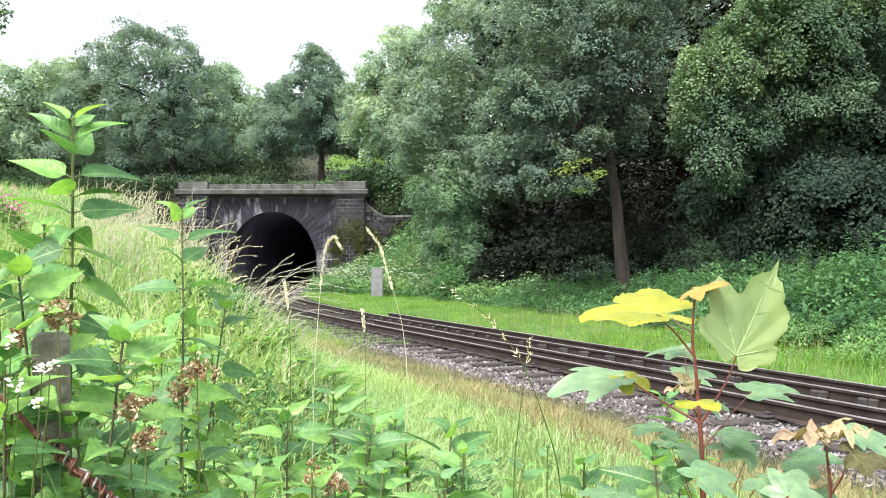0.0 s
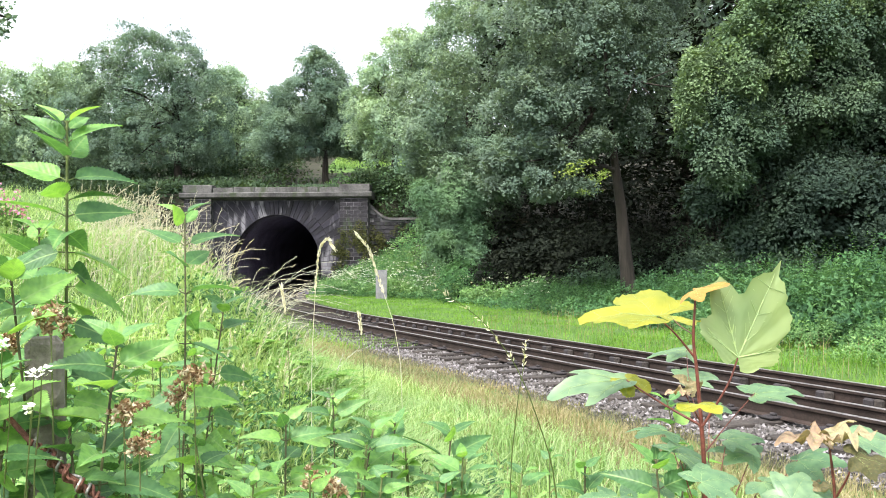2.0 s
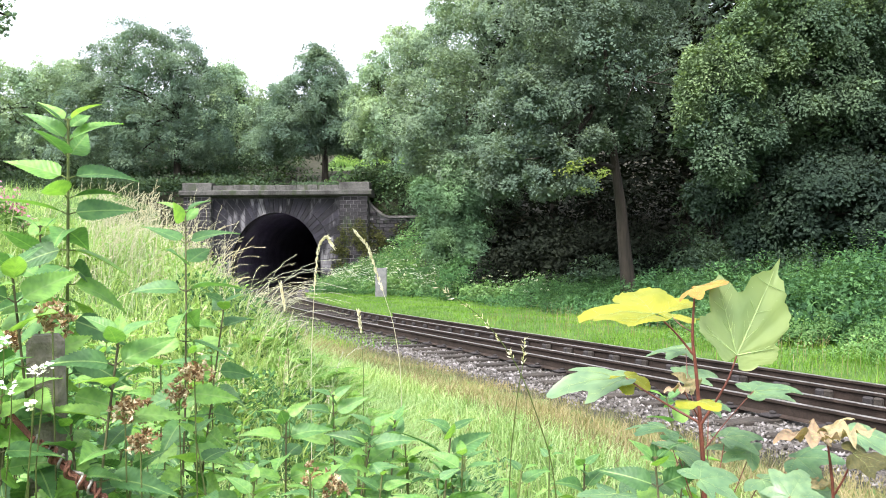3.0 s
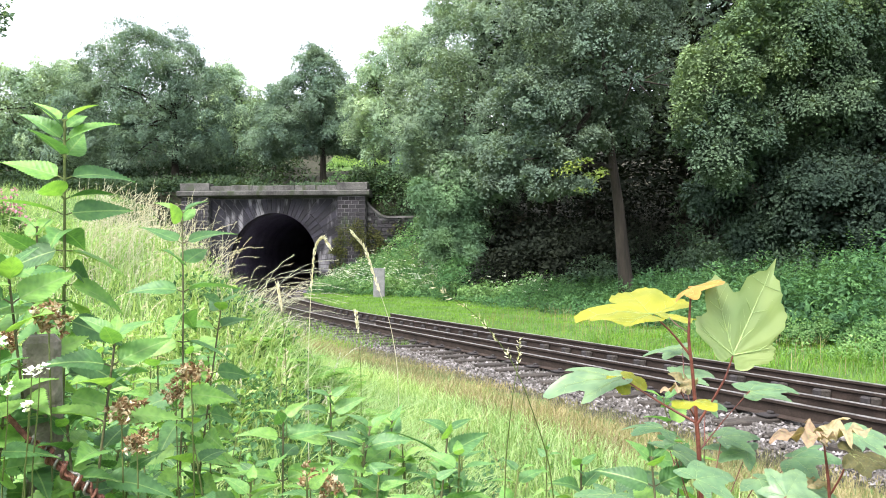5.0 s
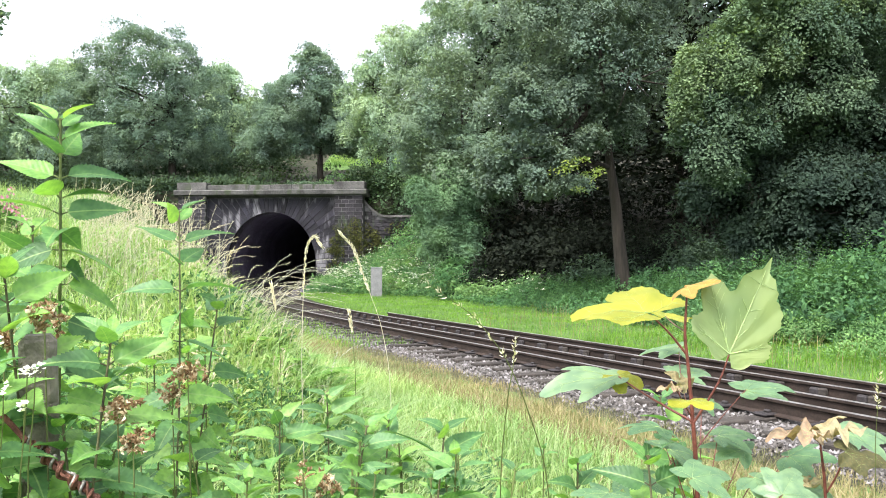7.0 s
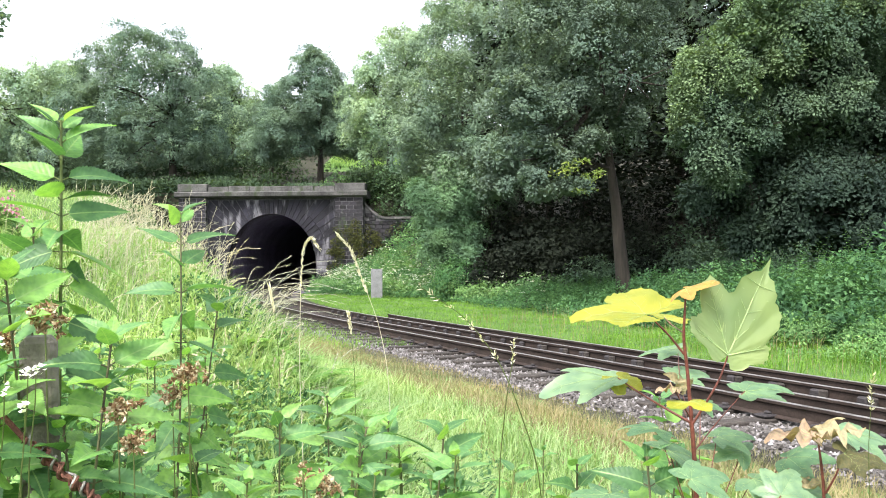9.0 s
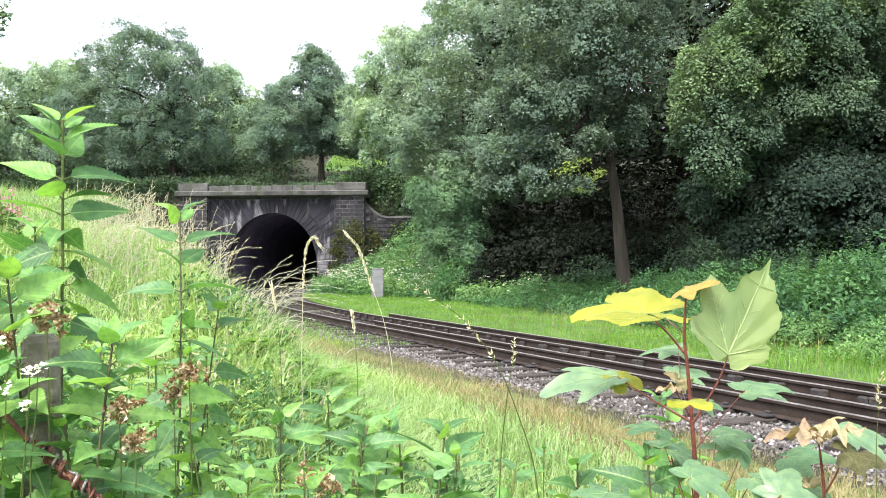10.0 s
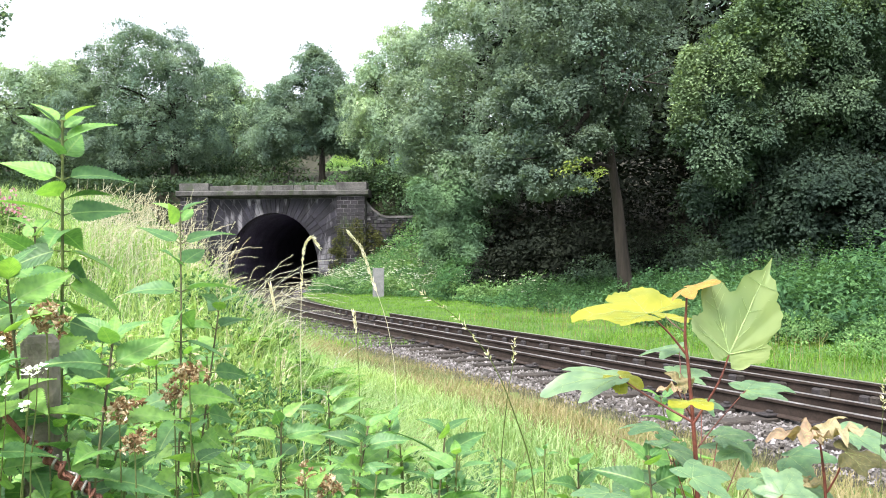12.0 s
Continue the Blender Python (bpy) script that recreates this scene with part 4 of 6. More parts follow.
def build_bushes():
    rng = np.random.default_rng(21)
    lob = [(0, 0, 0.7, 0.9, 0.9, 0.65), (0.7, 0.2, 0.5, 0.6, 0.6, 0.5), (-0.7, -0.1, 0.55, 0.65, 0.6, 0.5), (0.1, 0.5, 0.9, 0.6, 0.6, 0.6)]
    a = build_bush("bramble_bush", "dense bright green bramble bush on the bank", (9.2, 20.5, float(land(9.2, 20.5))), lob, 210, 20, 0.075, M_BUSH, 31, 0.22)
    b = build_bush("elder_bush", "loose green elder bush on the slope", (10.4, 22.6, float(land(10.4, 22.6))), lob, 110, 12, 0.13, M_BUSH, 32, 0.24)
    for s in np.arange(7, 52, 1.7):
        e = float(bank_edge(s)) + rng.uniform(0.8, 3.2)
        x, y = on_line(s, e)
        k = rng.uniform(0.6, 1.0) * (1.5 - 0.85 * float(ss(13, 20, s)) - 0.42 * float(ss(20, 26, s)) + 0.65 * float(ss(36, 46, s)))
        copy_thing(a if rng.random() < 0.55 else b, pose(float(x), float(y), float(land(x, y)) - 0.2, 0, 0, rng.uniform(0, 360)) @ Matrix.Scale(k, 4))
    z0 = float(land(-2.9, 54.8))
    build_bush("elder_bush", "mint green elder with long drooping leaves behind the wing wall", (-2.9, 54.8, z0),
               [(-0.1, 0, 5.9 - z0, 1.1, 0.8, 0.8), (0.6, -0.2, 5.0 - z0, 1.1, 0.7, 0.7), (-0.6, 0, 5.1 - z0, 0.7, 0.6, 0.5), (0.3, 0.2, 6.6 - z0, 0.7, 0.7, 0.5)], 130, 18, 0.23, M_HAW, 35, 0.4)
    n = 42000
    s = 32 + 21 * rng.random(n)
    e = bank_edge(s) - 0.4 + 8 * rng.random(n) ** 1.2
    x, y = on_line(s, e)
    undergrowth("slope_undergrowth", "dense green weeds with small flowers on the slope by the tunnel", n, x, y, 0.25 + 0.8 * waves(x, y), 0.125, M_HERB, rng)
    n = 52000
    s = 6 + 46 * rng.random(n) ** 1.25
    e = bank_edge(s) - 0.7 + 6.5 * rng.random(n) ** 1.3
    x, y = on_line(s, e)
    tall = (0.95 - 0.4 * ss(25, 29, s) * (1 - ss(36, 42, s)) + 0.6 * (1 - ss(18, 24, s)) + 0.75 * (1 - ss(12, 18, s)) + 0.25 * ss(36, 44, s)) * (0.35 + 0.85 * waves(x, y)) * (0.25 + 0.75 * ss(-0.7, 1.2, e - bank_edge(s))) * (0.62 + 0.38 * ss(13, 20, s))
    undergrowth("bank_undergrowth", "dense green brambles, ferns and weeds on the bank", n, x, y, tall, 0.11, M_BUSH, rng)
    # tall leafy shoots standing out of the bank
    n, k = 760, 30
    s = 6 + 26 * rng.random(n) ** 1.1
    e = bank_edge(s) + 0.2 + (1.4 + 2.8 * ss(13, 20, s)) * rng.random(n)
    x, y = on_line(s, e)
    h = (1.0 + 0.7 * (1 - ss(18, 24, s)) + 0.5 * (1 - ss(12, 18, s))) * (0.6 + 0.4 * ss(0, 1.5, e - bank_edge(s))) * rng.uniform(0.75, 1.15, n)
    q = np.tile(np.linspace(0.3, 1.0, k), n)
    whorl = np.tile(np.arange(k) * 2.4, n) + np.repeat(rng.uniform(0, 6, n), k)
    lean = np.repeat(rng.normal(0, 0.12, (n, 2)), k, 0) * q[:, None]
    base = np.repeat(np.stack([x, y, land(x, y)], 1), k, 0)
    pos = base + np.stack([lean[:, 0], lean[:, 1], q * np.repeat(h, k)], 1)
    out = np.stack([np.cos(whorl), np.sin(whorl), 0.9 * q - 0.55], 1)
    ln = (0.17 - 0.1 * q ** 3) * rng.uniform(0.8, 1.2, n * k)
    tagged(put("bank_shoots", leaves("bank_shoots", pos, out, np.tile([0, 0, 1.0], (n * k, 1)) + rng.normal(0, 0.15, (n * k, 3)), ln, ln * 0.3, M_BUSH)), "tall green willowherb shoots standing out of the bank", "undergrowth", kind="stuff")
    # ivy and moss tufts on the pier and the wing wall
    n = 130
    at = np.array([(3.9, 2.5), (4.3, 3.1), (5.1, 3.2), (5.9, 3.3), (6.3, 2.8), (4.1, 1.5), (5.5, 2.3), (7.6, 3.2)])
    k = rng.integers(0, len(at), n)
    u = at[k, 0] + rng.normal(0, 0.26, n)
    z = np.clip(at[k, 1] + rng.normal(0, 0.3, n) - 0.7 * rng.random(n) ** 3, 0.2, 3.9)
    xy = PORTAL + np.outer(u, PU) + np.outer(np.where(u < 5.6, -0.4, 0.04), PV)
    sprays = rosettes(rng, np.stack([xy[:, 0], xy[:, 1], z], 1), np.tile([0, -0.8, 0.3], (n, 1)) + rng.normal(0, 0.3, (n, 3)), rng.uniform(0.12, 0.26, n), 22, 0.11)
    tagged(put("ivy", leaves("ivy", *sprays, M_IVY)), "olive ivy and moss tufts hanging on the tunnel pier", "ivy", kind="stuff")
    n = 46
    u = rng.uniform(1.2, 3.9, n)
    xy = PORTAL + np.outer(u, PU) + np.outer(rng.uniform(-0.15, 0.3, n), PV)
    sprays = rosettes(rng, np.stack([xy[:, 0], xy[:, 1], 6.08 + 0.06 * rng.random(n)], 1), np.tile([0, -0.3, 0.8], (n, 1)) + rng.normal(0, 0.3, (n, 3)), rng.uniform(0.1, 0.2, n), 18, 0.09)
    tagged(put("parapet_moss", leaves("parapet_moss", *sprays, M_DEEP)), "moss and small weeds growing over the parapet top", "moss", kind="stuff")
    # scrub on the hill behind the parapet
    for x in np.arange(-38, 5, 3.4):
        y = 56.6 + rng.uniform(0, 8)
        copy_thing(b, pose(x, y, float(land(x, y)) - 0.4, 0, 0, rng.uniform(0, 360)) @ Matrix.Scale(rng.uniform(0.3, 0.55), 4))
    n = 62000
    x, y = rng.uniform(-38, 4, n), 55.2 + 23 * rng.random(n) ** 1.5
    tall = (0.2 + 1.2 * ss(57, 70, y)) * (0.25 + waves(x * 0.6, y * 0.6))
    # a bare slope under the small oak, with a sunlit glade above it
    keep = (np.abs(x + 7.2 + 0.6 * np.sin(y * 1.3)) > 4.6) | (rng.random(n) < 0.12)
    tall = tall * np.where(np.abs(x + 7.2) > 4.6, 1.0, 0.2)
    x, y, tall = x[keep], y[keep], tall[keep]
    n = len(x)
    undergrowth("hill_scrub", "scrub over the hill behind the tunnel, leaf colour darkened for shade", n, x, y, tall, 0.34, M_SCRUB_SHADE, rng, far=True)
    m = 5200
    gx, gy = rng.uniform(-9.6, -2, m), rng.uniform(77, 84, m)
    tagged(put("glade_grass", blades("glade_grass", np.stack([gx, gy, land(gx, gy)], 1), rng.uniform(0.25, 0.6, m) * (0.4 + waves(gx, gy)), np.full(m, 0.05), rng.uniform(0.2, 0.6, m), M_WEED, rng, far=True)), "yellow-green grass of a glade on the hill", "grass", kind="stuff")
    n = 4000
    u, q = rng.uniform(-16, -5.7, n), 0.1 + 2.0 * rng.random(n) ** 1.5
    xy = PORTAL + np.outer(u, PU) + np.outer(q, PV)
    undergrowth("bank_top_weeds", "weeds over the bank top beside the portal, coloured dark for shade", n, xy[:, 0], xy[:, 1], 0.2 + 0.7 * waves(xy[:, 0], xy[:, 1]), 0.2, M_SCRUB_SHADE, rng, far=True)
    x, y = (1.082, 39.500, 0.695)[:2]
    copy_thing(a, pose(x, y, float(land(x, y)) - 0.1, 0, 0, 40) @ Matrix.Scale(1.3, 4))
    n = 30000
    u, q = rng.uniform(4.5, 14, n), 0.3 + 3.4 * rng.random(n) ** 1.4
    xy = PORTAL + np.outer(u, PU) + np.outer(q, PV)
    undergrowth("wall_shrubs", "green shrubs leaning over the wing wall, darkened for shade", n, xy[:, 0], xy[:, 1], 0.5 + 1.1 * waves(xy[:, 0], xy[:, 1]), 0.22, M_SCRUB_SHADE, rng, far=True)
    # leafy patch added where the gaps between nettle stems lie in shade
    n = 22000
    x, y = rng.uniform(-2.6, -0.6, n), rng.uniform(1.5, 4.0, n)
    keep = (x < -0.38 * y - 0.1 * np.sin(y * 5)) & (y > 1.65 + 0.15 * np.sin(x * 4)) & (((x + 1.4) / 1.1) ** 2 + ((y - 2.7) / 1.25) ** 2 < rng.uniform(0.5, 1.1, n))
    x, y = x[keep], y[keep]
    n = len(x)
    undergrowth("fence_undergrowth", "weeds between the nettles by the fence, added to darken the shaded gaps", n, x, y, 0.3 + 0.3 * waves(x * 3, y * 3), 0.05, M_BUSH, rng)
    n = 8500
    d = 2.6 + 8.0 * rng.random(n) ** 1.2
    x, y = d * rng.uniform(-0.5, -0.13, n), d
    s_, e_ = line_of(x, y)
    keep = e_ < -4.4
    x, y = x[keep], y[keep]
    undergrowth("bank_weeds", "mixed yellow-green leafy weeds on the near bank", len(x), x, y, 0.05 + 0.36 * waves(x * 1.5, y * 1.5), 0.027, M_WEED, rng, 12, 2.8)
    n = 15000
    d = 1.9 + 4.2 * rng.random(n)
    x, y = d * rng.uniform(-0.3, 0.06, n), d
    keep = waves(x * 2.2 + 3, y * 2.2) > 0.5
    x, y = x[keep], y[keep]
    undergrowth("sward_weeds", "deep green broad-leaved weeds in the long grass", len(x), x, y, 0.04 + 0.24 * waves(x * 2.2 + 3, y * 2.2), 0.042, M_BRAMBLE, rng, 9, 1.7)
    n = 15000
    x, y = rng.uniform(-56, 4, n), rng.uniform(86, 104, n)
    z = land(x, y) + rng.random(n) * (2.5 + 3.5 * waves(x * 0.35, y * 0.2))
    ln = rng.uniform(0.5, 1.0, n)
    tagged(put("far_woodland", leaves("far_woodland", np.stack([x, y, z], 1), rng.normal(0, 1, (n, 3)), rng.normal(0, 0.6, (n, 3)) + [0, -0.6, 0.6], ln, ln * 0.65, M_HILL_HAZE, far=True)), "distant green woodland behind the hilltop trees", "woodland", kind="stuff")
    # the depth of the wood: leaf masses coloured dark for its shade
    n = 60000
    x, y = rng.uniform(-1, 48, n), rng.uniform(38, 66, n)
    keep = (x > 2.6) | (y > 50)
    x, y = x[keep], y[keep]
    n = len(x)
    undergrowth("holly_thicket", "thicket on the floor of the wood, coloured dark for its shade", n, x, y, 0.7 + 4.5 * waves(x * 0.5, y * 0.5) * ss(43, 52, y), 0.24, M_WOOD_SHADE, rng, 15, 2.2, far=True)
    # mostly unseen leaf layer, added to block light from the wood floor
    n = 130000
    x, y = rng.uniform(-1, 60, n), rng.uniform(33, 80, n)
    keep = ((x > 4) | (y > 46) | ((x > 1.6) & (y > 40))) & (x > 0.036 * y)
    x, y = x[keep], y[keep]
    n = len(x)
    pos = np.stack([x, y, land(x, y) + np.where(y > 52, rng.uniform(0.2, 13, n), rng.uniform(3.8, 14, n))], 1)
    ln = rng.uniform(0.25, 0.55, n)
    tagged(put("wood_canopy", leaves("wood_canopy", pos, rng.normal(0, 1, (n, 3)) * [1, 1, 0.4], rng.normal(0, 0.35, (n, 3)) + [0, 0, 1], ln, ln * 0.65, M_WOOD_SHADE, far=True)), "closed leaf canopy deep in the wood, added to block light and coloured dark for shade", "canopy", kind="stuff")
    # bushes added in the shade-dark leaf colour to deepen the wood's edge
    dark = build_bush("holly_bush", "bush deep in the wood, leaf colour darkened for shade", (3.4, 40.6, float(land(3.4, 40.6))), lob, 150, 16, 0.12, M_WOOD_SHADE, 33, 0.3, group="hollies in the wood")
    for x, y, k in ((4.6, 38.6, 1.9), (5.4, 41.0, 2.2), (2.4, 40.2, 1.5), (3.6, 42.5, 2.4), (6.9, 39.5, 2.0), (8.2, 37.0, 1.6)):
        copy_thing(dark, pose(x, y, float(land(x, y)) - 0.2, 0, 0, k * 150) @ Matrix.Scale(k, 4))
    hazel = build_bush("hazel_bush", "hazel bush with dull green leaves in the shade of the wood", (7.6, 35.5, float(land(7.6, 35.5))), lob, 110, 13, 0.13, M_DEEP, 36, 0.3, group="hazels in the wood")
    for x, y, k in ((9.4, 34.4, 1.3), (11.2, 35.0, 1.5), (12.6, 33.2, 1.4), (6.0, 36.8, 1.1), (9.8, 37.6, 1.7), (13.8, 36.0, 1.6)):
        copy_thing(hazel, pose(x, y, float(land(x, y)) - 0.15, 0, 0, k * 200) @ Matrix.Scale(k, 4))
    # pale leafy weeds where the verge meets the near bank
    n = 24000
    s = 3 + 13 * rng.random(n)
    e = bank_edge(s) - 2.4 + 2.6 * rng.random(n) ** 0.8
    x, y = on_line(s, e)
    keep = waves(x * 1.3, y * 1.3) > 0.32
    x, y, rise = x[keep], y[keep], ss(-2.6, 0.3, (e - bank_edge(s))[keep])
    undergrowth("verge_weeds", "light green willowherb and weeds along the verge", len(x), x, y, (0.12 + 0.75 * rise) * (0.4 + 0.7 * waves(x * 1.3, y * 1.3)), 0.07, M_WILLOWHERB, rng, 11, 1.9)
    # big-leaved brambles where the bank is tallest
    n = 17000
    s = 6.5 + 14 * rng.random(n)
    e = bank_edge(s) - 0.3 + 4.5 * rng.random(n) ** 1.2
    x, y = on_line(s, e)
    tall = (0.8 + 1.3 * (1 - ss(12, 20, s))) * (0.3 + 0.8 * waves(x, y)) * (0.3 + 0.7 * ss(-0.3, 1.2, e - bank_edge(s)))
    undergrowth("bramble_thicket", "dark green brambles with broad leaves on the bank", n, x, y, tall, 0.16, M_BRAMBLE, rng, 9, 2.0)


build_bushes()


# ---- grass ----
def strip(rng, n, s0, s1, e0, e1, power=1.0):
    s = s0 + (s1 - s0) * rng.random(n) ** power
    e = rng.uniform(e0, e1, n)
    x, y = on_line(s, e)
    return np.stack([x, y, land(x, y) - 0.01], 1), s, e


def build_grass():
    rng = np.random.default_rng(41)
    p, s, e = strip(rng, 85000, 2, 50, 1.9, 9, 1.4)
    p = p[e < 7.5 + 1.5 * rng.random(len(e))]
    n = len(p)
    tagged(put("verge_grass", blades("verge_grass", p, rng.uniform(0.07, 0.2, n), rng.uniform(0.008, 0.016, n), rng.uniform(0.2, 0.9, n), M_VERGE, rng, far=True)), "bright green short grass beside the line", "grass", kind="stuff")
    p, s, e = strip(rng, 9000, 2, 17, 2.3, 6.2)
    p = p[waves(p[:, 0] * 2, p[:, 1] * 2) > 0.42]
    n = len(p)
    tagged(put("verge_tufts", blades("verge_tufts", p, rng.uniform(0.18, 0.42, n), rng.uniform(0.006, 0.011, n), rng.uniform(0.5, 1.2, n), M_VERGE, rng)), "longer tufts of bright green grass on the verge", "grass", kind="stuff")
    p, s, e = strip(rng, 800, 2, 24, 2.2, 6.0)
    n = len(p)
    tagged(put("verge_seed_stalks", blades("verge_seed_stalks", p, rng.uniform(0.3, 0.6, n), rng.uniform(0.004, 0.008, n), rng.uniform(0.1, 0.4, n), M_TAN, rng)), "thin tan seeding stalks in the verge grass", "grass", kind="stuff")
    p, s, e = strip(rng, 62000, 1.5, 14, -9.5, -3.0)
    n = len(p)
    tall = 0.3 + 0.7 * ss(2.6, 5.5, -e)
    tagged(put("bank_grass", blades("bank_grass", p, rng.uniform(0.1, 0.38, n) * tall, rng.uniform(0.004, 0.009, n), rng.uniform(0.3, 1.0, n), M_GRASS, rng)), "light green long grass on the near bank", "grass", kind="stuff")
    n = 9000
    d = rng.uniform(2.0, 6.0, n)
    x = d * rng.uniform(-0.3, 0.02, n)
    p = np.stack([x, d, land(x, d) - 0.01], 1)
    tagged(put("long_grass", blades("long_grass", p, rng.uniform(0.16, 0.46, n), rng.uniform(0.003, 0.007, n), rng.uniform(0.5, 1.2, n), M_GRASS, rng)), "long arching grass among the ferns", "grass", kind="stuff")
    p, s, e = strip(rng, 38000, 10, 50, -17, -2.6, 1.5)
    n = len(p)
    tall = 0.35 + 0.65 * ss(2.6, 6, -e)
    tagged(put("slope_grass", blades("slope_grass", p, rng.uniform(0.2, 0.55, n) * tall, rng.uniform(0.01, 0.018, n), rng.uniform(0.3, 1.0, n), M_GRASS, rng, far=True)), "long pale grass on the cutting slope", "grass", kind="stuff")
    n = 16000
    x, y = rng.uniform(-40, -6, n), rng.uniform(20, 58, n)
    s, e = line_of(x, y)
    ok = e < -9
    p = np.stack([x, y, land(x, y)], 1)[ok]
    n = len(p)
    tagged(put("hill_grass", blades("hill_grass", p, rng.uniform(0.3, 0.8, n), rng.uniform(0.02, 0.04, n), rng.uniform(0.3, 1.0, n), M_GRASS, rng, far=True)), "long pale grass on top of the cutting", "grass", kind="stuff")
    p, s, e = strip(rng, 36000, 3.5, 28, -4.2, -1.95, 1.3)
    n = len(p)
    tall = 0.3 + 0.7 * ss(2.0, 3.7, -e)
    q, s2, e2 = strip(rng, 9000, 18, 48, -3.2, -1.05)
    k = len(q)
    tagged(put("track_grass", blades("track_grass", q + [0, 0, 0.04], rng.uniform(0.05, 0.2, k), rng.uniform(0.008, 0.014, k), rng.uniform(0.2, 0.9, k), M_VERGE, rng, far=True)), "short grass creeping up to the sleeper ends", "grass", kind="stuff")
    tagged(put("dry_grass", blades("dry_grass", p, rng.uniform(0.1, 0.34, n) * tall, rng.uniform(0.004, 0.008, n), rng.uniform(0.2, 0.9, n), M_STRAW, rng)), "straw-coloured dry grass along the ballast edge", "grass", kind="stuff")


build_grass()


# ---- foreground plants ----
M_NETTLE = leaf_mat("nettle_leaves", [(0.048, 0.126, 0.045), (0.088, 0.205, 0.078), (0.14, 0.295, 0.07), (0.21, 0.37, 0.105)], 0.42, 0.5, 6.0, True)
M_NETTLE_STEM = rough_mat("nettle_stem", (0.05, 0.045, 0.025), (0.12, 0.12, 0.055), 14, 0.7, 0.2, 90)
M_GREEN_STEM = rough_mat("green_stem", (0.06, 0.075, 0.025), (0.13, 0.16, 0.05), 14, 0.7, 0.2, 90)
M_SYC_GREEN = leaf_mat("sycamore_green", [(0.228, 0.298, 0.14), (0.276, 0.34, 0.172)], 0.5, 0.5, 1.2, True)
# green leaf colour with a pale bluish tint for the reflected sky
M_SYC_PALE = leaf_mat("sycamore_sky_sheen", [(0.11, 0.21, 0.118), (0.178, 0.275, 0.175)], 0.45, 0.4, 4.0, True)
M_SYC_YELLOW = leaf_mat("sycamore_yellow", [(0.215, 0.22, 0.014), (0.25, 0.25, 0.024)], 0.35, 0.5, 2.0, True)
M_SYC_ORANGE = leaf_mat("sycamore_orange", [(0.286, 0.136, 0.014), (0.326, 0.177, 0.036)], 0.3, 0.5, 2.5, True)
M_SYC_DRY = leaf_mat("sycamore_withered", [(0.21, 0.185, 0.1), (0.3, 0.255, 0.17), (0.3, 0.205, 0.165)], 0.3, 0.7, 9.0, True)
M_SYC_OLIVE = leaf_mat("sycamore_olive", [(0.048, 0.048, 0.021), (0.07, 0.067, 0.033)], 0.2, 0.6, 16.0, True)
M_VEIN = leaf_mat("leaf_vein", [(0.3, 0.4, 0.18), (0.35, 0.45, 0.215)], 0.3, 0.5, 10.0, True)
M_RED_STEM = rough_mat("red_stem", (0.07, 0.018, 0.014), (0.15, 0.045, 0.03), 30, 0.5, 0.15, 160)
M_SEED = leaf_mat("seed_husks", [(0.518, 0.466, 0.356), (0.622, 0.580, 0.486), (0.691, 0.667, 0.617)], 0.25, 0.8)
M_STALK = leaf_mat("green_stalk", [(0.054, 0.078, 0.022), (0.076, 0.096, 0.032)], 0.2, 0.6)
M_BUD = leaf_mat("withered_buds", [(0.12, 0.07, 0.04), (0.25, 0.15, 0.09), (0.34, 0.25, 0.16), (0.58, 0.52, 0.42)], 0.15, 0.8)
M_PINK = leaf_mat("pink_petals", [(0.420, 0.140, 0.294), (0.490, 0.238, 0.385)], 0.3, 0.6)
M_POST = rough_mat("weathered_post", (0.07, 0.062, 0.05), (0.23, 0.205, 0.175), 9, 0.9, 0.6, 60)
M_WIRE_RUST = rough_mat("rusty_wire", (0.0525, 0.0188, 0.0120), (0.1500, 0.0638, 0.0413), 60, 0.8, 0.4, 300)
M_WIRE_GREY = rough_mat("galvanised_wire", (0.14, 0.13, 0.12), (0.3, 0.29, 0.27), 60, 0.5, 0.2, 300, 0.6)


def veined(m):
    """Side veins that slant forward from the midrib, as relief and a lighter line."""
    n, link = m.node_tree.nodes, m.node_tree.links.new
    b = n["Principled BSDF"]
    tc = n.new("ShaderNodeTexCoord")
    sep = n.new("ShaderNodeSeparateXYZ")
    link(tc.outputs["Object"], sep.inputs[0])

    def op(kind, p, q=None):
        o = n.new("ShaderNodeMath")
        o.operation = kind
        for v, k in ((p, 0), (q, 1)):
            if isinstance(v, float):
                o.inputs[k].default_value = v
            elif v is not None:
                link(v, o.inputs[k])
        return o.outputs[0]
    side = op("ABSOLUTE", sep.outputs[1])
    wave = op("SINE", op("MULTIPLY", op("SUBTRACT", sep.outputs[0], op("MULTIPLY", side, 0.9)), 58.0))
    rib = op("LESS_THAN", side, 0.012)
    bp = n.new("ShaderNodeBump")
    bp.inputs["Strength"].default_value, bp.inputs["Distance"].default_value = 0.16, 0.0015
    link(wave, bp.inputs["Height"])
    link(bp.outputs[0], b.inputs["Normal"])
    old = b.inputs["Base Color"].links[0].from_socket
    r = ramp(n, [(0.0, (0.95, 0.955, 0.95)), (0.5, (1.02, 1.02, 1.02)), (1.0, (1.04, 1.04, 1.04))])
    link(op("ADD", op("MULTIPLY", wave, 0.5), 0.5), r.inputs[0])
    c = rgb_mix(n, link, "MULTIPLY", 1.0, old, r.outputs[0])
    link(rgb_mix(n, link, "MIX", rib, c, (0.2, 0.32, 0.1)), b.inputs["Base Color"])


veined(M_NETTLE)
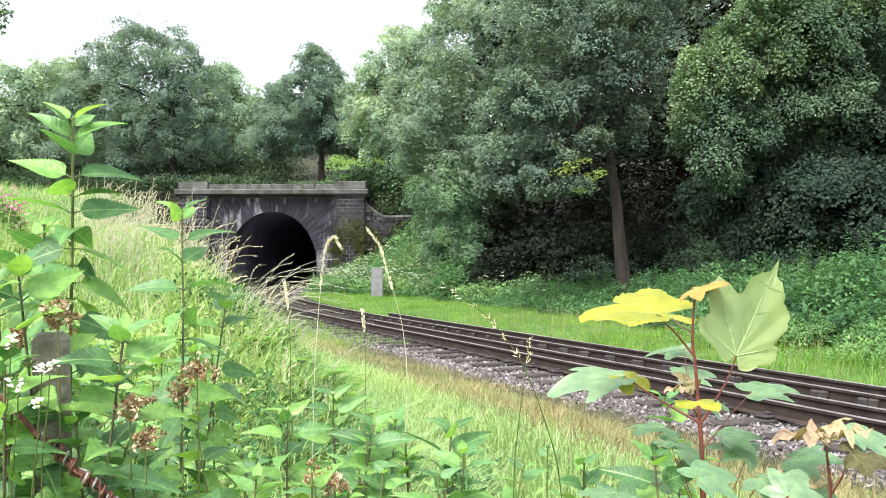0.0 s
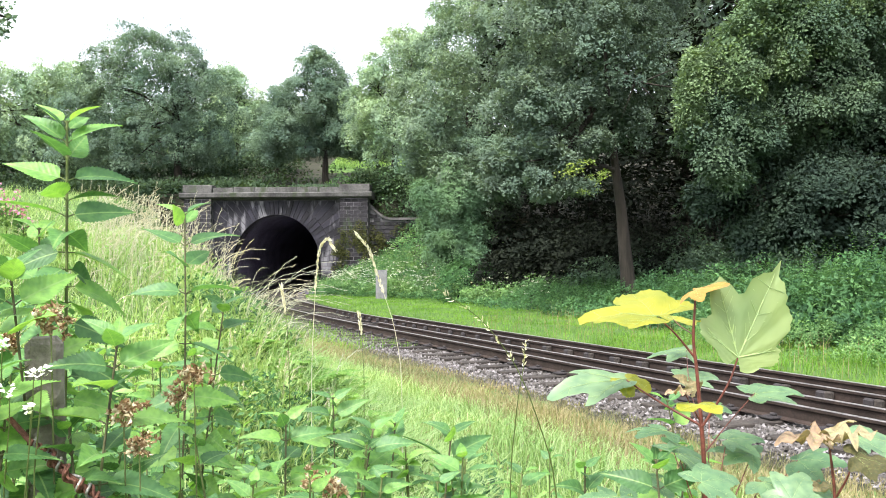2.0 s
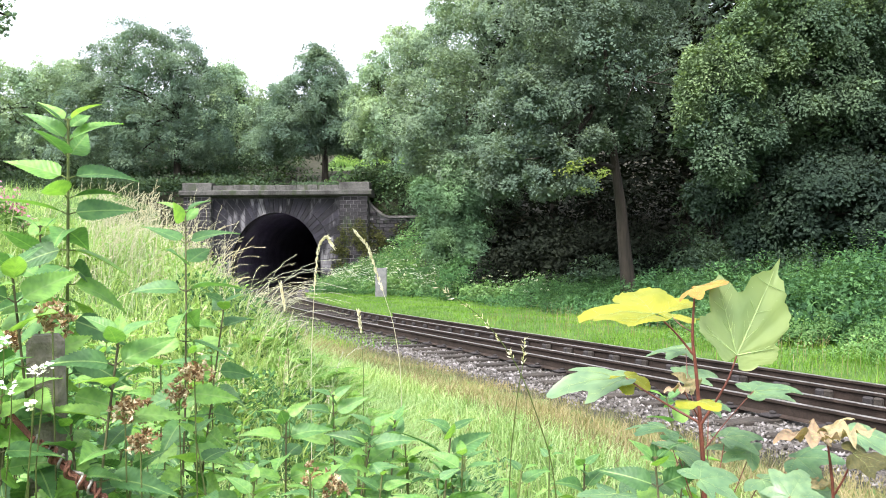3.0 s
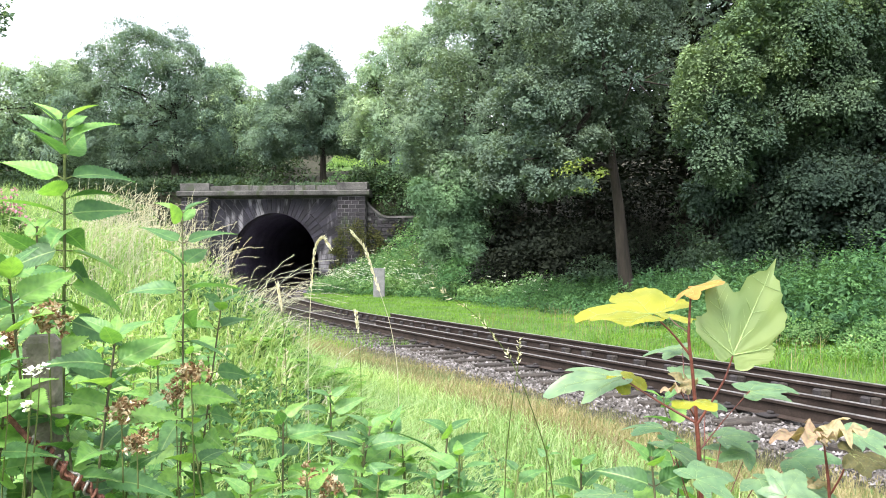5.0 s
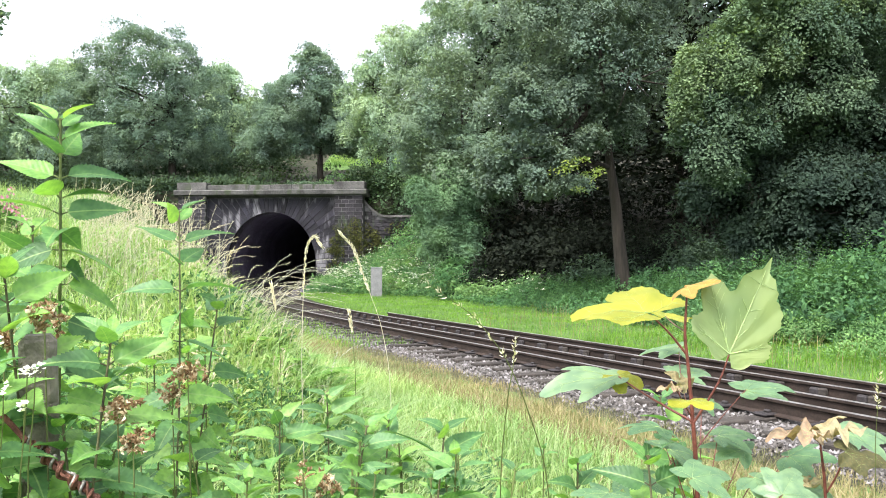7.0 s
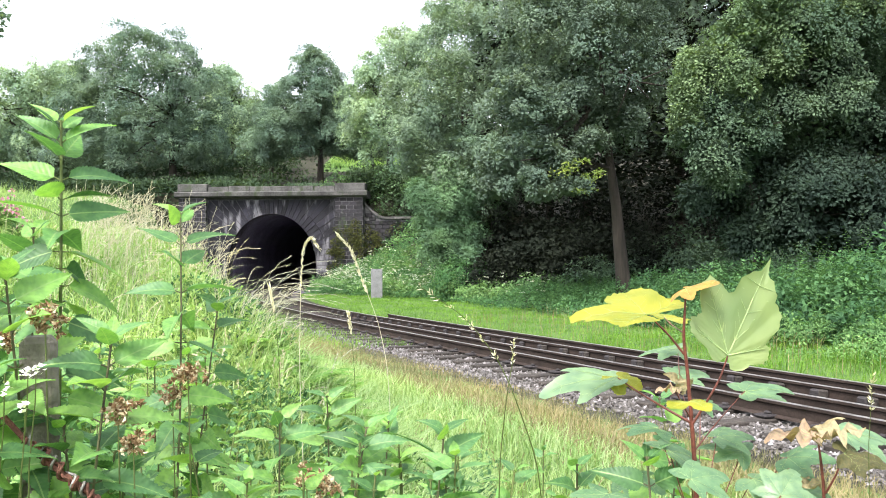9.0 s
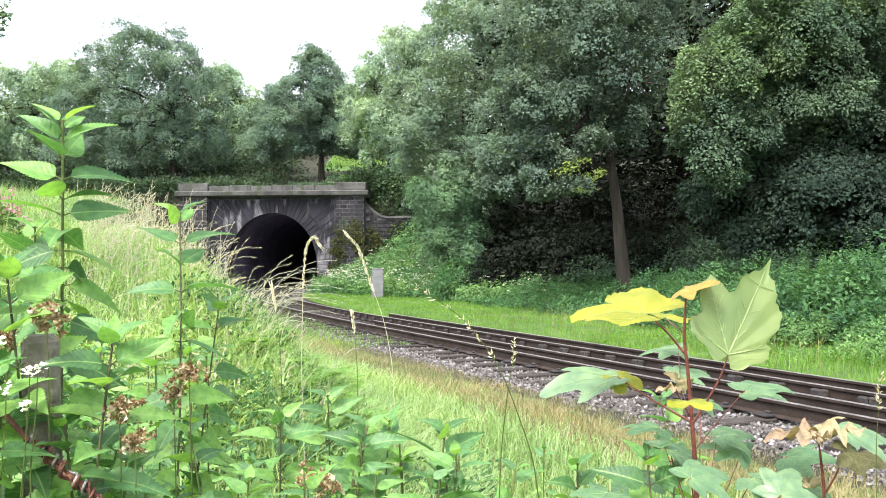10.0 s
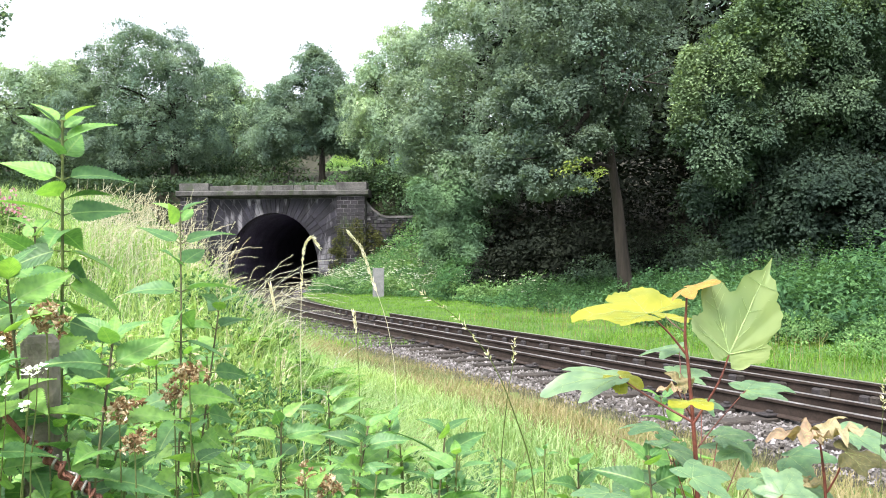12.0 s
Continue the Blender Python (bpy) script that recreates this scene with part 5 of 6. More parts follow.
M_NETTLE.node_tree.nodes["Principled BSDF"].inputs["Specular IOR Level"].default_value = 0.45


def frame_of(base, axis, normal, scale=1.0):
    """Pose with local x along axis and local z near normal."""
    x = Vector(axis).normalized()
    y = Vector(normal).cross(x).normalized()
    z = x.cross(y)
    m = Matrix((x, y, z)).transposed().to_4x4()
    return Matrix.Translation(base) @ m @ Matrix.Scale(scale, 4)


def nettle_leaf(seed, n=17, fine=True):
    """A toothed, pointed leaf one unit long along x, ridged between its veins and arching down."""
    rng = np.random.default_rng(seed)
    t = np.linspace(0, 1, n * 2 + 1)
    w = 0.255 * np.sin(np.pi * t ** 0.5) ** 0.95 * (1 - 0.15 * t)
    w[[0, -1]] = 0.0
    tooth = np.where(np.arange(n * 2 + 1) % 2, 1.0, 0.875)
    arch, fold = rng.uniform(0.12, 0.42), rng.uniform(0.05, 0.35)
    v, f = [], []
    across = (0.0, 0.5, 1.0, -0.5, -1.0) if fine else (0.0, 1.0, -1.0)
    k = len(across)
    for i, x in enumerate(t):
        zc = -arch * x * x + 0.04 * x
        back = 0.03 if i % 2 else 0.0
        ridge = 0.008 if i % 2 else -0.008
        for a in across:
            lift = -0.012 if a == 0 else fold * w[i] * (0.6 if abs(a) < 1 else 1.0) + (ridge if abs(a) < 1 else 0)
            v.append((x + back * (abs(a) ** 1.7), w[i] * tooth[i] * a, zc + lift))
    for i in range(len(t) - 1):
        a, b = i * k, i * k + k
        if fine:
            f += [(a, b, b + 1, a + 1), (a + 1, b + 1, b + 2, a + 2), (a, a + 3, b + 3, b), (a + 3, a + 4, b + 4, b + 3)]
        else:
            f += [(a, b, b + 1, a + 1), (a, a + 2, b + 2, b)]
    tw = rng.uniform(-0.35, 0.35)
    v = np.array(v)
    c, s = np.cos(tw * v[:, 0]), np.sin(tw * v[:, 0])
    v[:, 1], v[:, 2] = v[:, 1] * c - v[:, 2] * s * 0.3, v[:, 2] + v[:, 1] * s
    return mesh_of("leaf", v, f, M_NETTLE, True)


NETTLE_LEAVES = [nettle_leaf(k) for k in range(5)]
SMALL_LEAVES = [nettle_leaf(10 + k, 10, False) for k in range(5)]


def build_nettle(top, base, leaf, gap, seed, first=0.0, label="tall green stinging nettle with toothed leaves", bare=0.75):
    """A stem with leaves in crossed pairs, smallest at the tip."""
    rng = np.random.default_rng(seed)
    plant = new("nettle")
    plant.location = base
    tagged(plant, label, "nettle", "nettles by the fence")
    top, base = np.array(top), np.array(base)
    h = np.linalg.norm(top - base)
    q = np.linspace(0, 1, 8)[:, None]
    side = rng.normal(0, 0.025, 3) * [1, 1, 0]
    stem = (top - base) * q + side * np.sin(np.pi * q)
    lines = [(stem, (0.0034 if seed == 1 else 0.0024) * (1 - 0.6 * q[:, 0]) + 0.0006)]
    d, k, az = 0.004, 0, first
    while d < h * bare:
        r = 1 - d / h
        p = Vector((top - base) * r + side * np.sin(np.pi * r))
        size = leaf * min(1.0, 0.5 + 2.2 * d / (leaf * 2.6)) * (1.0 if d < h * 0.4 else 1 - 0.5 * (d / h - 0.4))
        rise = 0.86 - 0.74 * min(1, d / (leaf * 2.6)) + rng.uniform(-0.2, 0.15)
        for turn in (0, math.pi):
            a = az + turn + rng.uniform(-0.25, 0.25)
            out = Vector((math.cos(a), math.sin(a), rise + rng.uniform(-0.12, 0.12)))
            stalk = size * 0.13
            lp = p + out.normalized() * stalk
            tip = out - Vector((0, 0, 0.12 + 0.3 * min(1, d / (leaf * 3))))
            roll = rng.uniform(-1.05, 1.05)
            across = Vector((-math.sin(a), math.cos(a), 0))
            nrm = Vector((-math.cos(a) * rise, -math.sin(a) * rise, 1)) * math.cos(roll) + across * math.sin(roll) + Vector((0, -0.8 if seed < 100 else -0.45, 0.1))
            put("leaf", (NETTLE_LEAVES if seed < 100 else SMALL_LEAVES)[int(rng.integers(5))], plant, "", frame_of(lp, tip, nrm, size))
            lines.append((np.array([p, lp]), [0.0012, 0.0009]))
        d += gap * (0.45 + min(0.6, 0.3 * k)) * rng.uniform(0.85, 1.15)
        az = first + (k % 2 == 0) * 1.25 + rng.uniform(-0.25, 0.25)
        k += 1
    put("stem", tubes("stem", lines, M_NETTLE_STEM if 1 < seed < 100 else M_GREEN_STEM, 5), plant)
    return plant


def foot(x, y):
    return (x, y, float(land(x, y)) - 0.02)


def build_nettles():
    main = [
        ((-0.530, 1.280, 1.782), (-0.567, 1.280, 1.344), 0.084, 0.025, 1, 0.2),
        ((-0.604, 1.360, 1.634), (-0.608, 1.360, 1.296), 0.072, 0.033, 2, 1.2),
        ((-0.460, 1.620, 1.670), (-0.526, 1.620, 1.241), 0.084, 0.042, 3, 0.1),
        ((-0.408, 1.700, 1.505), (-0.474, 1.700, 1.138), 0.077, 0.037, 4, 0.8),
        ((-0.399, 1.120, 1.492), (-0.422, 1.120, 1.289), 0.083, 0.033, 5, 0.4),
        ((-0.524, 1.100, 1.576), (-0.533, 1.100, 1.323), 0.088, 0.037, 6, 0.9),
        ((-0.258, 1.500, 1.327), (-0.265, 1.500, 1.173), 0.074, 0.033, 7, 0.3),
        ((-0.114, 1.500, 1.308), (-0.125, 1.500, 1.145), 0.077, 0.029, 8, 0.1),
        ((-0.086, 1.650, 1.291), (-0.082, 1.650, 1.102), 0.077, 0.031, 9, 1.0),
        ((0.014, 1.400, 1.322), (0.010, 1.400, 1.174), 0.077, 0.033, 10, 0.5),
        ((-0.229, 1.900, 1.301), (-0.222, 1.900, 1.065), 0.077, 0.033, 11, 0.2),
        ((0.219, 1.400, 1.268), (0.223, 1.400, 1.157), 0.062, 0.029, 12, 0.7),
        ((0.419, 1.700, 1.325), (0.417, 1.700, 1.119), 0.077, 0.033, 13, 0.3),
        ((0.281, 1.200, 1.322), (0.285, 1.200, 1.210), 0.072, 0.029, 14, 0.1),
        ((0.402, 1.500, 1.266), (0.398, 1.500, 1.145), 0.062, 0.029, 15, 0.9),
        ((-0.451, 1.100, 1.383), (-0.449, 1.100, 1.282), 0.06, 0.026, 17, 1.4),
        ((-0.526, 1.100, 1.418), (-0.530, 1.100, 1.282), 0.066, 0.026, 18, 0.2),
        ((-0.500, 1.020, 1.462), (-0.502, 1.020, 1.3), 0.062, 0.03, 19, 0.3),
        ((-0.545, 1.090, 1.560), (-0.548, 1.090, 1.3), 0.07, 0.036, 21, 0.6),
    ]
    for top, base, leaf, gap, seed, first in main:
        x, y = base[0], base[1]
        b = foot(x + (base[0] - top[0]) * 0.3, y)
        build_nettle(top, b, leaf, gap, seed, first)
    rng = np.random.default_rng(77)
    for k in range(84):
        d = rng.uniform(1.6, 2.8) if k < 28 else rng.uniform(1.3, 2.4)
        u = rng.uniform(-0.5, -0.2) if k < 28 else rng.uniform(-0.24, 0.12)
        drop = rng.uniform(0.08, 0.24) if k < 28 else rng.uniform(0.2, 0.27)
        if k >= 46:
            d, u, drop = rng.uniform(1.15, 1.8), rng.uniform(-0.5, -0.26), rng.uniform(0.17, 0.26)
        if k >= 72:
            d, u, drop = rng.uniform(1.3, 1.7), rng.uniform(-0.14, 0.04), rng.uniform(0.19, 0.25)
        top = (u * d, d, 1.58 - drop * d)
        b = foot(u * d + rng.uniform(-0.06, 0.06), d + rng.uniform(-0.05, 0.05))
        if top[2] - b[2] > 0.2 and not (k < 46 and u < -0.4 and d < 1.6):
            build_nettle(top, b, rng.uniform(0.042, 0.07), rng.uniform(0.03, 0.046), 100 + k, rng.uniform(0, 3), bare=0.6)


build_nettles()


# ---- sycamore saplings ----
def palm_leaf(name, material, seed, lobes=((0.0, 1.0, 0.42), (0.85, 0.86, 0.36), (-0.85, 0.86, 0.36), (1.75, 0.6, 0.42), (-1.75, 0.6, 0.42)), cup=0.12, curl=0.0, base=0.42, teeth=0.035, crumple=0.0, ribs=None, blunt=False, round_=1, wave=0.03, tip=0.0, thin=1.0):
    """A lobed, toothed leaf; lobes are (angle, reach, half width), the stalk joins at the origin."""
    rng = np.random.default_rng(seed)
    na, nr = 121, 7
    ang = np.linspace(-2.6, 2.6, na)
    r = np.full(na, base) * np.cos(ang * 0.42)
    for a, reach, wid in lobes:
        if blunt:
            off = np.abs(ang - a)
            r = np.maximum(r, np.maximum(reach * np.exp(-0.5 * (off / (wid * 0.38)) ** 1.3), reach * 0.85 * np.exp(-0.5 * (off / wid) ** 4)))
            continue
        r = np.maximum(r, reach * np.exp(-0.5 * (np.abs(ang - a) / wid) ** 1.25))
        r = np.maximum(r, reach * 0.78 * np.exp(-0.5 * (np.abs(ang - a) / (wid * 1.5)) ** 2))
    for _ in range(round_ if blunt else 0):
        r[1:-1] = (r[:-2] + 2 * r[1:-1] + r[2:]) / 4
    if tip:
        r = np.maximum(r, tip * np.exp(-((np.abs(ang) / 0.16) ** 1.1)))
    tooth = 1 + teeth * (np.abs(ang * 7.3) % 1 - 0.5) * 2 * (r > 0.3) + rng.normal(0, 0.012, na)
    r = r * tooth
    v, f = [(0, 0, 0)], []
    ph = rng.uniform(0, 6, 3)
    for i in range(1, nr + 1):
        q = i / nr
        for a, rr in zip(ang, r):
            x, y = math.cos(a) * rr * q, math.sin(a) * rr * q
            vein = min(abs(a - L[0]) for L in lobes)
            z = 0.05 * q * rr * min(vein / 0.3, 1) + 0.012 * math.sin(20 * q + 3 * a) * q
            z += -cup * (rr * q) ** 2 * (1 + 0.6 * math.sin(2 * a + ph[0])) + curl * y * abs(y) + wave * math.sin(5 * x + ph[1]) * math.sin(4 * y + ph[2])
            z += crumple * q * (math.sin(9 * x + ph[2]) * math.sin(8 * y + ph[0]) + 0.6 * math.sin(17 * x - 13 * y + ph[1]))
            v.append((x + crumple * 0.6 * q * math.sin(11 * y + ph[1]), y + crumple * 0.6 * q * math.sin(10 * x + ph[2]), z))
    for j in range(na - 1):
        f.append((0, 1 + j, 2 + j, 2 + j))
    quads = [(1 + (i - 1) * na + j, 1 + i * na + j, 1 + i * na + j + 1, 1 + (i - 1) * na + j + 1) for i in range(1, nr) for j in range(na - 1)]
    tris = [(0, 1 + j, 2 + j) for j in range(na - 1)]
    for a, b, c, d in quads:
        tris += [(a, b, c), (a, c, d)]
    v = np.array(v)
    me = mesh_of("leaf_blade", v, tris, material, True)
    lines = []
    for a, reach, wid in ribs or lobes:
        j = int(np.argmin(np.abs(ang - a)))
        idx = [0] + [1 + i * na + j for i in range(nr - 1)]
        pts = v[idx]
        for off in (0.004, -0.004):
            lines.append((pts + [0, 0, off], np.linspace(0.0075, 0.002, len(pts)) * thin))
        for i in (1, 2, 3, 4, 5):
            for side in (-1, 1):
                jj = min(max(j + side * int(wid * 14), 0), na - 1)
                e = v[1 + min(i + 1, nr - 1) * na + jj]
                for off in (0.003, -0.003):
                    lines.append((np.array([v[1 + (i - 1) * na + j], e]) + [0, 0, off], [0.0026 * thin, 0.001 * thin]))
    return me, tubes("vein", lines, M_VEIN, 4)


def add_leaf(plant, meshes, base, axis, normal, size, label=""):
    blade, vein = meshes
    ob = put("leaf", blade, plant, label, frame_of(Vector(base) - Vector(plant.location), axis, normal, size))
    put("vein", vein, ob)
    return ob


def stem_part(plant, pts, radii, name="branch", material=None, sides=8):
    p = np.array(pts, float) - np.array(plant.location)
    q = np.linspace(0, len(p) - 1, (len(p) - 1) * 4 + 1)
    fine = np.stack([np.interp(q, np.arange(len(p)), p[:, k]) for k in range(3)], 1)
    for _ in range(2):
        fine[1:-1] = (fine[:-2] + 2 * fine[1:-1] + fine[2:]) / 4
    rad = np.interp(q, np.arange(len(p)), radii) * 0.68
    return put(name, tubes(name, [(fine, rad)], material or M_RED_STEM, sides), plant)


def build_sycamores():
    big = palm_leaf("big", M_SYC_GREEN, 1, ((0.0, 0.98, 0.38), (0.68, 0.84, 0.29), (-0.42, 0.76, 0.34), (1.2, 0.52, 0.42), (-0.95, 0.46, 0.5)), 0.08, base=0.27, teeth=0.025, blunt=True, round_=4, wave=0.01, tip=1.06, thin=1.0, ribs=((0.0, 1.0, 0.42), (0.68, 0.85, 0.32), (-0.9, 0.42, 0.2), (1.35, 0.45, 0.2)))
    yel = palm_leaf("yellow", M_SYC_YELLOW, 2, ((0.0, 1.0, 0.6), (-1.35, 1.0, 0.6), (-2.3, 0.8, 0.45), (0.8, 0.5, 0.5)), cup=0.1, curl=-0.06, base=0.36, teeth=0.03, crumple=0.02, blunt=True, round_=10, thin=0.5)
    org = palm_leaf("orange", M_SYC_ORANGE, 3, cup=0.3, curl=-0.3, thin=0.4)
    pale = palm_leaf("pale", M_SYC_PALE, 4, cup=0.3, thin=0.45)
    long_ = palm_leaf("long", M_SYC_PALE, 14, ((0.0, 1.0, 0.3), (0.55, 0.7, 0.28), (-0.55, 0.7, 0.28)), 0.22, base=0.26, thin=0.45)
    pale2 = palm_leaf("pale", M_SYC_PALE, 5, cup=0.15, curl=-0.3, thin=0.45)
    dry = palm_leaf("dry", M_SYC_DRY, 6, ((0.0, 1.0, 0.3), (0.55, 0.75, 0.26), (-0.55, 0.75, 0.26), (1.2, 0.4, 0.3), (-1.2, 0.4, 0.3)), cup=0.06, curl=0.1, base=0.26, crumple=0.15, thin=0.3)
    dry2 = palm_leaf("dry", M_SYC_DRY, 7, ((0.0, 1.0, 0.34), (0.6, 0.7, 0.28), (-0.6, 0.7, 0.28)), cup=0.2, curl=0.7, base=0.35, crumple=0.18, thin=0.3)
    olive = palm_leaf("olive", M_SYC_OLIVE, 8, ((0.0, 1.0, 0.5), (0.8, 0.62, 0.5), (-0.8, 0.62, 0.5)), cup=0.5, curl=0.0, base=0.5, teeth=0.015, crumple=0.05, thin=0.25)
    a = new("sycamore_sapling")
    a.location = foot((0.344, 1.180, 1.273)[0], 1.18)
    tagged(a, "young sycamore sapling with red stems, yellow and green leaves", "sapling", "sycamore saplings")
    stem_part(a, [tuple(a.location), (0.342, 1.180, 1.273), (0.336, 1.180, 1.366)], [0.0055, 0.005, 0.0042], "stem")
    stem_part(a, [(0.336, 1.180, 1.366), (0.330, 1.180, 1.443), (0.325, 1.180, 1.480), (0.329, 1.180, 1.542)], [0.004, 0.0034, 0.003, 0.0018], "stem")
    stem_part(a, [(0.336, 1.180, 1.369), (0.303, 1.200, 1.387), (0.281, 1.250, 1.400), (0.258, 1.280, 1.416)], [0.0028, 0.0024, 0.002, 0.0016])
    stem_part(a, [(0.334, 1.170, 1.370), (0.352, 1.165, 1.401), (0.367, 1.160, 1.430), (0.377, 1.160, 1.4596)], [0.0028, 0.0024, 0.002, 0.0015])
    stem_part(a, [(0.327, 1.180, 1.458), (0.305, 1.180, 1.486), (0.278, 1.170, 1.510)], [0.0024, 0.002, 0.0015])
    stem_part(a, [(0.326, 1.180, 1.487), (0.336, 1.28, 1.49), (0.353, 1.39, 1.494)], [0.0015, 0.0012, 0.001])
    stem_part(a, [(0.333, 1.180, 1.377), (0.316, 1.160, 1.401), (0.305, 1.150, 1.418)], [0.0015, 0.0012, 0.001])
    stem_part(a, [(0.342, 1.190, 1.331), (0.39, 1.250, 1.358), (0.446, 1.300, 1.394)], [0.0015, 0.0012, 0.001])
    add_leaf(a, big, (0.377, 1.160, 1.4596), (0.46, 0.16, 0.87), (0.05, -1, 0.08), 0.139, "pale green leaf showing its veined underside")
    add_leaf(a, yel, (0.274, 1.170, 1.512), (-1, 0.1, 0.03), (0.05, -0.3, 0.95), 0.108, "yellow leaf")
    add_leaf(a, org, (0.329, 1.180, 1.545), (0.5, -0.72, 0.2), (-0.2, -0.42, 0.85), 0.053, "orange leaf")
    add_leaf(a, yel, (0.353, 1.39, 1.494), (0.2, 0.9, 0.1), (0, -0.5, 0.87), 0.06, "pale yellow leaf")
    add_leaf(a, pale, (0.397, 1.48, 1.438), (-1, 0.1, 0.02), (0.0, -0.24, 0.96), 0.066)
    stem_part(a, [(0.334, 1.18, 1.372), (0.36, 1.33, 1.4), (0.397, 1.48, 1.438)], [0.0014, 0.0012, 0.001])
    add_leaf(a, long_, (0.258, 1.280, 1.418), (-0.97, -0.15, -0.02), (0.0, -0.3, 0.95), 0.118, "glossy green leaf with the sky's pale bluish sheen in its colour")
    add_leaf(a, yel, (0.262, 1.285, 1.417), (0.7, -0.2, -0.3), (0.1, -0.6, 0.75), 0.04, "yellow-green leaf")
    add_leaf(a, dry, (0.308, 1.150, 1.418), (-0.9, -0.3, 0.05), (0, -0.05, 1), 0.03, "withered tan leaf")
    add_leaf(a, yel, (0.323, 1.140, 1.404), (0.3, -0.8, -0.05), (0, -0.3, 0.95), 0.042, "small yellow leaf")
    add_leaf(a, pale2, (0.372, 1.40, 1.404), (0.95, 0.1, 0.12), (0, -0.45, 0.9), 0.058)
    stem_part(a, [(0.336, 1.18, 1.36), (0.35, 1.3, 1.385), (0.372, 1.40, 1.404)], [0.0013, 0.0011, 0.001])
    add_leaf(a, dry, (0.335, 1.2, 1.411), (-0.75, 0.1, 0.6), (-0.3, -0.6, 0.6), 0.034, "withered beige leaf")
    add_leaf(a, pale2, (0.446, 1.300, 1.394), (1, 0.05, 0.14), (0.0, -0.3, 0.94), 0.074)
    rng = np.random.default_rng(9)
    for x, y, d, L in ((1285, 775, 1.3, 0.058), (1200, 800, 1.2, 0.07), (1330, 800, 1.3, 0.065), (1410, 812, 1.3, 0.065), (1240, 850, 1.1, 0.06), (1120, 850, 1.3, 0.06), (1350, 850, 1.2, 0.065), (1470, 870, 1.3, 0.05), (1255, 716, 1.45, 0.036), (1180, 760, 1.4, 0.07), (1090, 875, 1.2, 0.06), (1400, 880, 1.15, 0.06)):
        u, v = (x - 784) / 1607, (464 - y) / 1607
        tip = rng.uniform(-1, 1)
        p = (u * d, d, 1.58 + v * d)
        add_leaf(a, (pale, pale2, pale)[int(rng.integers(3))], p, (tip, rng.uniform(-0.6, 0.5), rng.uniform(-0.1, 0.2)), (rng.uniform(-0.3, 0.3), rng.uniform(-0.5, -0.1), 0.85), L)
        stem_part(a, [p, (u * d * 0.5 + 0.5 * 0.343, d * 0.5 + 0.59, p[2] - 0.06), (0.343, 1.18, p[2] - 0.1)], [0.001, 0.0012, 0.0014])
    b = new("sycamore_sapling")
    b.location = foot((0.525, 1.220, 1.263)[0], 1.22)
    tagged(b, "small sycamore sapling with withered tan and olive leaves", "sapling", "sycamore saplings")
    stem_part(b, [tuple(b.location), (0.526, 1.220, 1.266), (0.522, 1.220, 1.302), (0.518, 1.220, 1.336)], [0.004, 0.0035, 0.003, 0.002], "stem")
    stem_part(b, [(0.527, 1.220, 1.267), (0.537, 1.210, 1.293), (0.541, 1.200, 1.318)], [0.0022, 0.002, 0.0014])
    add_leaf(b, dry, (0.514, 1.220, 1.346), (-1, -0.05, 0.02), (0, -0.12, 1), 0.068, "withered tan leaf")
    add_leaf(b, dry2, (0.518, 1.220, 1.351), (0.95, -0.2, 0.1), (-0.1, -0.1, 0.95), 0.06, "withered pinkish leaf")
    add_leaf(b, dry, (0.511, 1.200, 1.346), (-0.3, -0.8, 0.3), (0, -0.3, 0.95), 0.032)
    add_leaf(b, olive, (0.541, 1.195, 1.326), (1, -0.12, -0.12), (-0.05, -0.6, 0.8), 0.062, "curled olive leaf")
    add_leaf(b, pale, (0.591, 1.300, 1.332), (1, 0.1, 0.0), (0, -0.25, 0.95), 0.075)
    add_leaf(b, dry2, (0.529, 1.240, 1.276), (-0.8, 0.2, -0.1), (0, -0.3, 0.9), 0.045)


build_sycamores()


# ---- grass stalks with seed heads ----
def build_stalk(name, label, pts, head_from, seed, thick=0.0009, husk=0.006, open_=0.25, n=90, material=None, head_material=None):
    """A stalk along points, husked from the fraction head_from to its tip."""
    rng = np.random.default_rng(seed)
    st = new(name)
    x, y = pts[0][0], pts[0][1]
    base = np.array(foot(x, y))
    st.location = base
    tagged(st, label, "grass", "tall grass stalks")
    p = np.array([base] + list(pts), float) - base
    q = np.linspace(0, len(p) - 1, 40)
    fine = np.stack([np.interp(q, np.arange(len(p)), p[:, k]) for k in range(3)], 1)
    for _ in range(5):
        fine[1:-1] = (fine[:-2] + 2 * fine[1:-1] + fine[2:]) / 4
    put("stem", tubes("stem", [(fine, np.linspace(thick, thick * 0.4, 40) * 0.72)], material or M_STALK, 5), st)
    t = rng.uniform(head_from, 1, n) * 39
    i = np.minimum(t.astype(int), 38)
    pos = fine[i] + (fine[i + 1] - fine[i]) * (t - i)[:, None]
    tan = unit(fine[i + 1] - fine[i])
    out = rng.normal(0, 1, (n, 3))
    ax = tan + open_ * unit(out - (out * tan).sum(1)[:, None] * tan) * 2
    put("seed_head", leaves("seed_head", pos, ax, out, husk * rng.uniform(0.7, 1.3, n), husk * 0.3 * rng.uniform(0.7, 1.2, n), head_material or M_SEED, 0.4), st)
    return st


